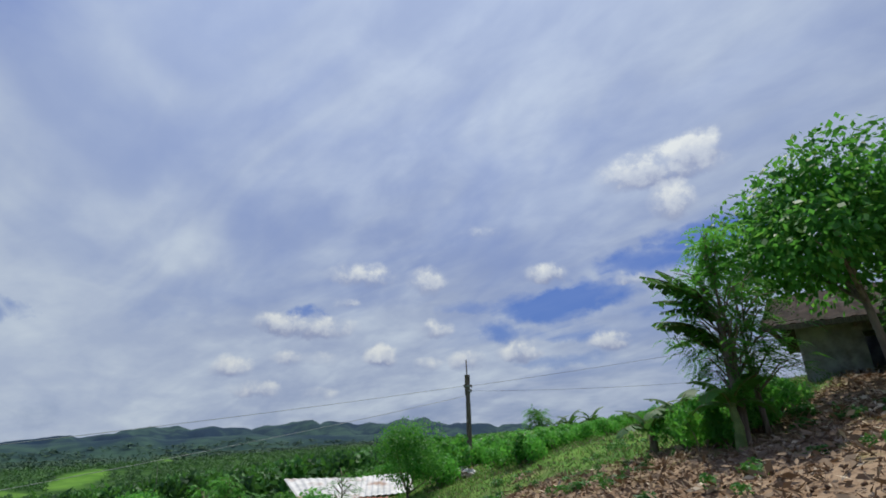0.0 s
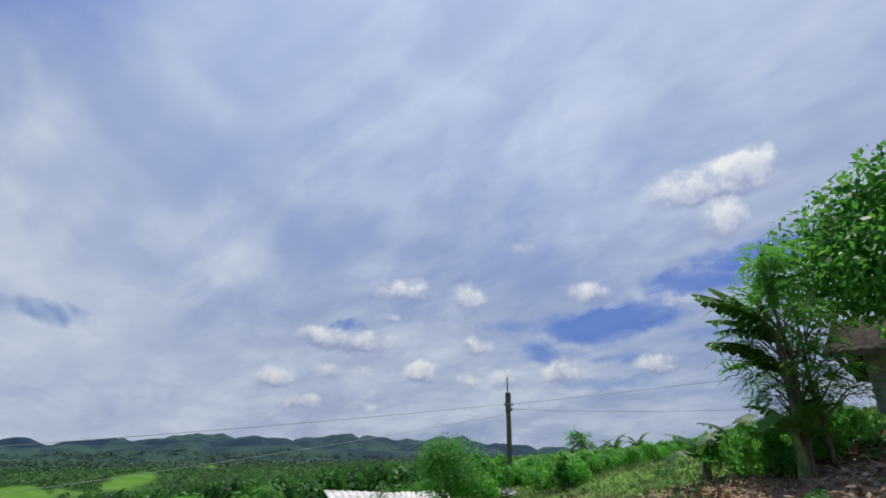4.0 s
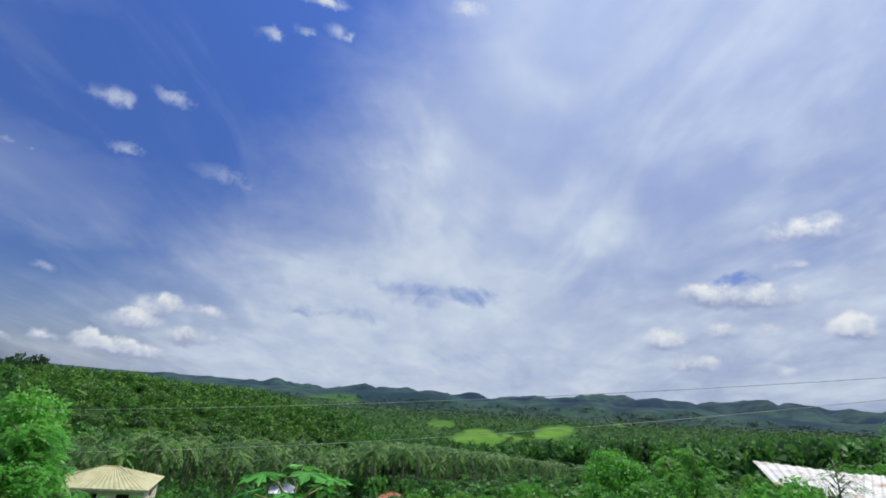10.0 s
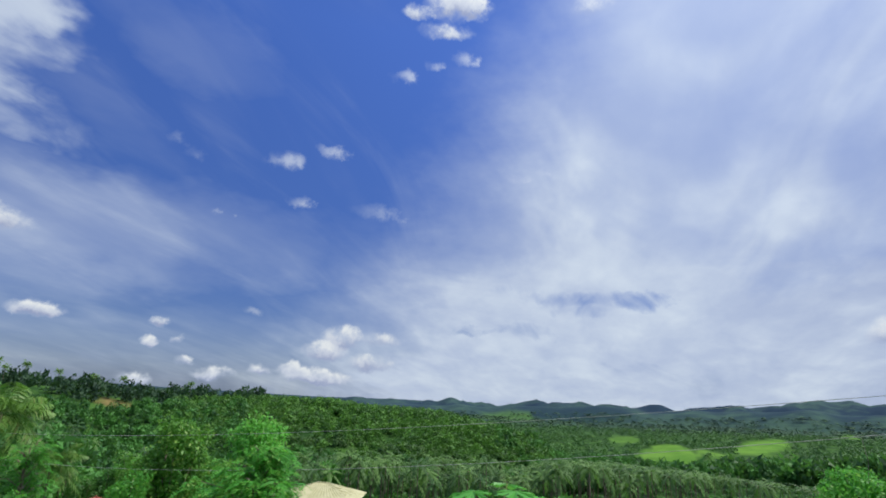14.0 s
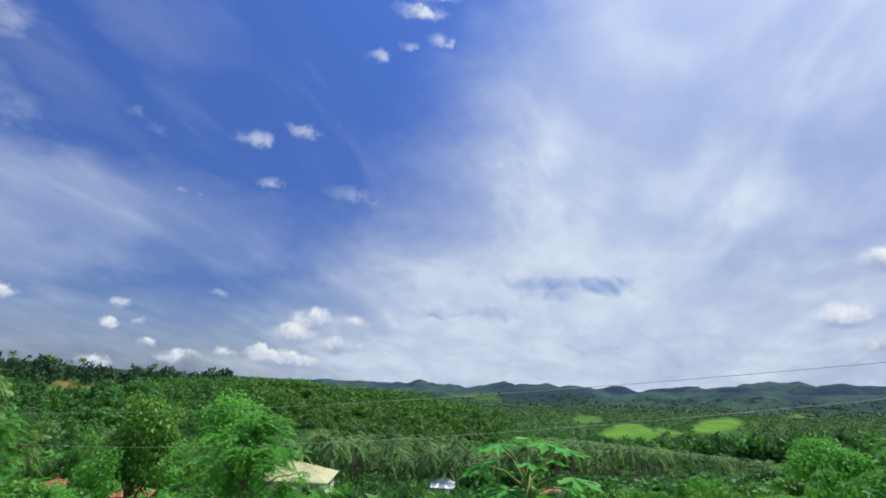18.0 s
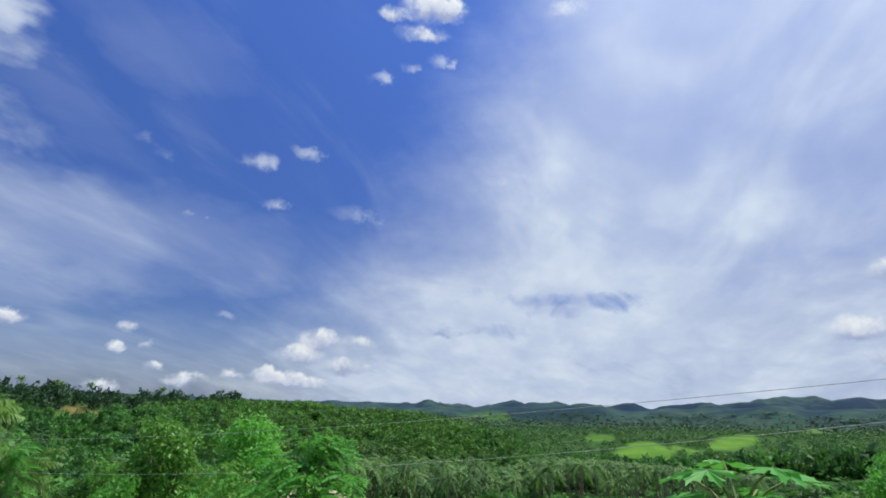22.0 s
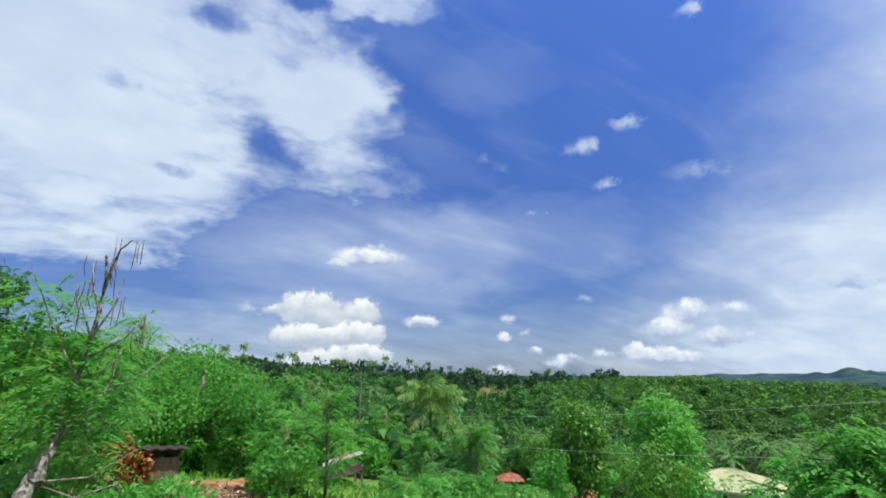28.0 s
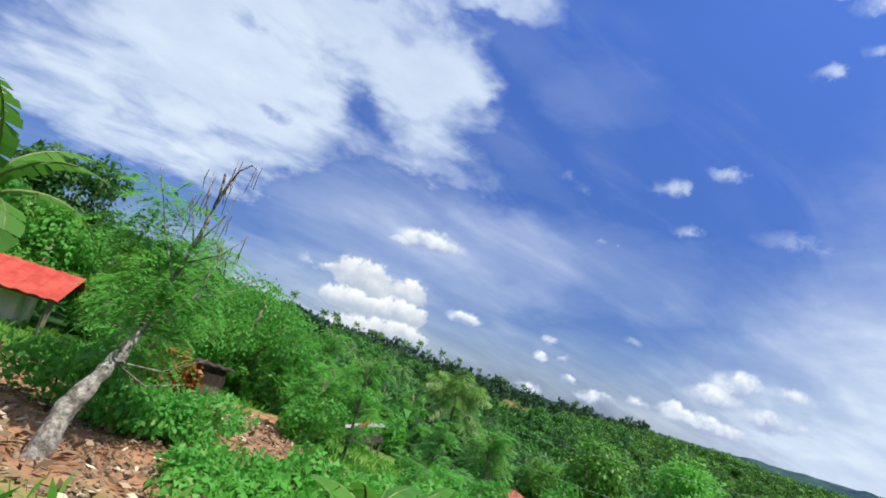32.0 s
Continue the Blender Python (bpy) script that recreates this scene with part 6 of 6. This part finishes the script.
put_tree(wide_feather, -88.0, 20.8, 1.35, 70, "bright green layered tree behind the cream house", "feathery_tree")
put_tree(MEDIUM[2], -33.5, 2.2, 0.62, 10, "olive-green tree in front of taller trees")
put_tree(MEDIUM[0], -35.0, -3.2, 0.6, 60, "leafy green tree in front of taller trees")
put_tree(MEDIUM[1], -57.5, -10.2, 0.62, 60, "dark rounded tree beside the red-roofed hut")
place_low(54, (71, 97), (15, 50), (-2.3, -1), not_bare, (0.9, 1.9), "shrubs below the meadow")
place_low(24, (22, 62), (30, 62), (-2.3, -1), not_bare, (0.7, 1.4), "shrubs on the meadow", (0, 1, 4))

# ---------------------------------------------------------------- the slope by the pole
for k, (x, y, z) in enumerate(((-0.2, 21.4, 1.2), (0.3, 23.3, 1.2))):
    put_shrub(LOW[k], x, y, z, 80 * k, "soft green shrub beside the pink house", group="shrubs beside the pink house")
put_tree(tree_mesh(131, 3.0, 2.1, LEAF, 0.085, 13000, clumps=30, bare=0.0, thick=0.06), -1.35, 20.8, 0.95, 0, "soft feathery green tree in front of the pink house", "feathery_tree")
put_tree(feather_mesh(132, 1.9, 0.7, LEAF, 90, 0.45, 8, 0.09, bare=0.35, thick=0.03), -3.9, 20.8, 1.0, 0, "thin sapling in front of the zinc roof", "sapling")
put_tree(feather_mesh(133, 2.1, 1.1, LEAF, 300, 0.6, 8, 0.13, bare=0.25), 7.0, 38.5, 1.0, 0, "feathery tree rising above the shrubs near the pole", "feathery_tree")
place_low(70, (-24, 13), (19, 62), (0, 0), lambda x, y: not_bare(x, y) and math.hypot(x + 4.2, y - 26.5) > 4.6 and not (-9 < x < 1.8 and y < 25), (0.6, 1.25), "shrubs round the pole", (0, 0, 1, 4))
place_low(30, (13, 30), (15, 40), (0, 0), lambda x, y: math.hypot(x + 4.2, y - 26.5) > 5.0, (0.8, 1.5), "shrubs below the pink house", (0, 1, 3, 4))
place_low(22, (-44, -22), (10, 24), (0, 0), lambda x, y: math.hypot(x - 11.8, y - 12.3) > 3.6, (0.5, 1.0), "shrubs beside the shed", (0, 1, 3))
place_low(76, (-22, -2.5), (17, 34), (0, 0), lambda x, y: not_bare(x, y) and not (x < 1.9 and y < 24.5), (0.75, 1.3), "shrubs round the pole", (0, 0, 1, 4))
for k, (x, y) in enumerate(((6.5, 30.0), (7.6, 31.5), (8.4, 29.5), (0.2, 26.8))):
    put_banana(x, y, 0.5, 50 + k, 7, 1.2, "low banana plant among shrubs on the slope", group="bananas on the slope", mat=SHADED_BANANA)
for k, (x, y, s) in enumerate(((-9.5, 24.2, 0.75), (-11.3, 26.0, 0.85))):
    put_tree(FEATHER[k], x, y, s, 70 * k, "bushy young tree beside the pink house", "young_tree", "young trees by the house")

# ---------------------------------------------------------------- undergrowth, grass, litter
RNG = np.random.default_rng(15)
x, y = scattered(RNG, 2000, (58, 150), (30, 130), lambda az, r, x, y: ~((np.abs(az - 76) < 4) & (r < 70)))
h = np.clip(RNG.uniform(1.4, 3.0, len(x)), 0.6, np.maximum(room(x, y), 0.6))
woods("undergrowth", "dense low green undergrowth between the trees", x, y, RNG.uniform(0.9, 1.8, len(x)), h, FOREST, 60, 21)
x, y = scattered(RNG, 900, (-28, 60), (52, 160))
woods("undergrowth", "low green undergrowth along the slope", x, y, RNG.uniform(1.0, 2.0, len(x)), np.clip(RNG.uniform(1.2, 2.6, len(x)), 0.5, np.maximum(room(x, y), 0.5)), FOREST, 45, 22)


def turf(name, label, xs, ys, long, wide, mat, seed, lean=0.45, blades=1):
    rng = np.random.default_rng(seed)
    n = len(xs)
    base = np.stack([xs, ys, ground_z(xs, ys) - 0.02], -1)
    along = unit(rng.normal(size=(n, 3)) * (lean, lean, 0.05) + (0, 0, 1))
    side = unit(np.cross(along, rng.normal(size=(n, 3))))
    L = long * rng.uniform(0.5, 1.2, n)
    v, f = leaves(base, along, side, L, wide * rng.uniform(0.6, 1.3, n), droop=0.12)
    tone = np.repeat(np.clip(0.5 + 0.4 * wave(xs, ys, 2.5, 3) + rng.normal(size=n) * 0.18, 0, 1), 4)
    return tagged(new(name, mesh_of(name, v, f, mat, tone=tone)), label, "grass", kind="stuff")


def grassy(az, r, x, y):
    return soil_at(x, y) < 0.25 + 0.3 * RNG.random(len(x))


x, y = scattered(RNG, 42000, (8, 86), (3, 17), grassy)
turf("meadow_grass", "long lush green grass on the slope", x, y, 0.30, 0.022, GRASS, 1)
x, y = scattered(RNG, 46000, (4, 84), (16, 66), grassy)
turf("meadow_grass", "lush green grass further down the meadow", x, y, 0.34, 0.04, GRASS, 2, 0.6)
x, y = scattered(RNG, 1100, (8, 84), (9, 62), lambda az, r, x, y: (soil_at(x, y) < 0.2) & (wave(x, y, 6, 4) > -0.35))
woods("meadow_growth", "low lumpy green herbs and creepers in the meadow", x, y, RNG.uniform(0.2, 0.65, len(x)), np.clip(RNG.uniform(0.15, 0.5, len(x)), 0.15, np.maximum(room(x, y), 0.15)), MEADOW, 48, 24)
x, y = scattered(RNG, 60000, (-48, 6), (4, 44), grassy)
turf("slope_grass", "tufted green grass on the slope by the pole", x, y, 0.20, 0.026, SLOPE_GRASS, 3, 0.7)
x, y = scattered(RNG, 26000, (-48, 2), (4, 34))
turf("dry_grass", "dry straw-coloured grass between green tufts", x, y, 0.16, 0.022, STRAW, 5, 0.9)
x, y = scattered(RNG, 420, (-50, -2), (4, 15), lambda az, r, x, y: wave(x, y, 1.6, 9) > 0.05)
woods("weeds", "small green weeds growing on the bare soil", x, y, RNG.uniform(0.08, 0.26, len(x)), RNG.uniform(0.08, 0.24, len(x)), FOREST, 60, 23)
x, y = scattered(RNG, 16000, (86, 150), (5, 26), grassy)
turf("hillside_grass", "green weeds and grass between the shrubs", x, y, 0.30, 0.05, GRASS, 4)


x, y = scattered(RNG, 14000, (0, 360), (0.3, 5.5), grassy)
turf("path_grass", "short trodden green grass along the walked way", x, y, 0.10, 0.014, GRASS, 6, 0.8)


def litter(name, label, xs, ys, size, mat, seed):
    rng = np.random.default_rng(seed)
    n = len(xs)
    base = np.stack([xs, ys, ground_z(xs, ys) + rng.uniform(0.0, 0.07, n)], -1)
    along = unit(rng.normal(size=(n, 3)) * (1, 1, 0.35))
    side = unit(np.cross(along, rng.normal(size=(n, 3)) * (0.5, 0.5, 1)))
    L = size * rng.uniform(0.5, 1.8, n)
    v, f = leaves(base, along, side, L, L * rng.uniform(0.15, 0.5, n))
    return tagged(new(name, mesh_of(name, v, f, mat)), label, "leaf litter", kind="stuff")


def bare(az, r, x, y):
    return soil_at(x, y) > 0.35


x, y = scattered(RNG, 30000, (-50, -4), (3.5, 22), bare)
litter("leaf_litter", "dry curled leaves and husks strewn on brown soil", x, y, 0.10, STRAW, 1)
x, y = scattered(RNG, 22000, (112, 160), (6, 22), bare)
litter("leaf_litter", "dry leaves and chips strewn on the dug slope", x, y, 0.11, STRAW, 2)


def clods(name, label, xs, ys, size, mat, seed):
    """Angular lumps: squashed, uneven eight-sided stones."""
    rng = np.random.default_rng(seed)
    n = len(xs)
    shape = np.array([(1, 0, 0), (0, 1, 0), (-1, 0, 0), (0, -1, 0), (0.3, 0.2, 0.8), (0, 0, -0.6)])
    tri = np.array([(0, 1, 4), (1, 2, 4), (2, 3, 4), (3, 0, 4), (1, 0, 5), (2, 1, 5), (3, 2, 5), (0, 3, 5)])
    s = size * rng.uniform(0.35, 1.6, n) ** 1.4
    v = shape[None] * (1 + 0.35 * rng.normal(size=(n, 6, 3)))
    a = rng.uniform(0, 6.283, n)
    c, q = np.cos(a), np.sin(a)
    v = np.stack([v[..., 0] * c[:, None] - v[..., 1] * q[:, None], v[..., 0] * q[:, None] + v[..., 1] * c[:, None], v[..., 2]], -1) * s[:, None, None]
    v += np.stack([xs, ys, ground_z(xs, ys) + 0.1 * s], -1)[:, None]
    f = (tri[None] + 6 * np.arange(n)[:, None, None]).reshape(-1, 3)
    return tagged(new(name, mesh_of(name, v.reshape(-1, 3), f, mat)), label, "stones", kind="stuff")


CLOD = material("soil_clod", two_tone((0.13, 0.080, 0.048), (0.30, 0.21, 0.135), 3, (0.40, 0.33, 0.25), 7), 0.95, bump=0.01)
x, y = scattered(RNG, 9000, (-50, -10), (3.5, 21), bare)
clods("rubble", "brown clods and pale stones on the slope", x, y, 0.024, CLOD, 1)
x, y = scattered(RNG, 7000, (112, 160), (6, 20), bare)
clods("rubble", "reddish clods and pale stones on the dug slope", x, y, 0.030, CLOD, 2)
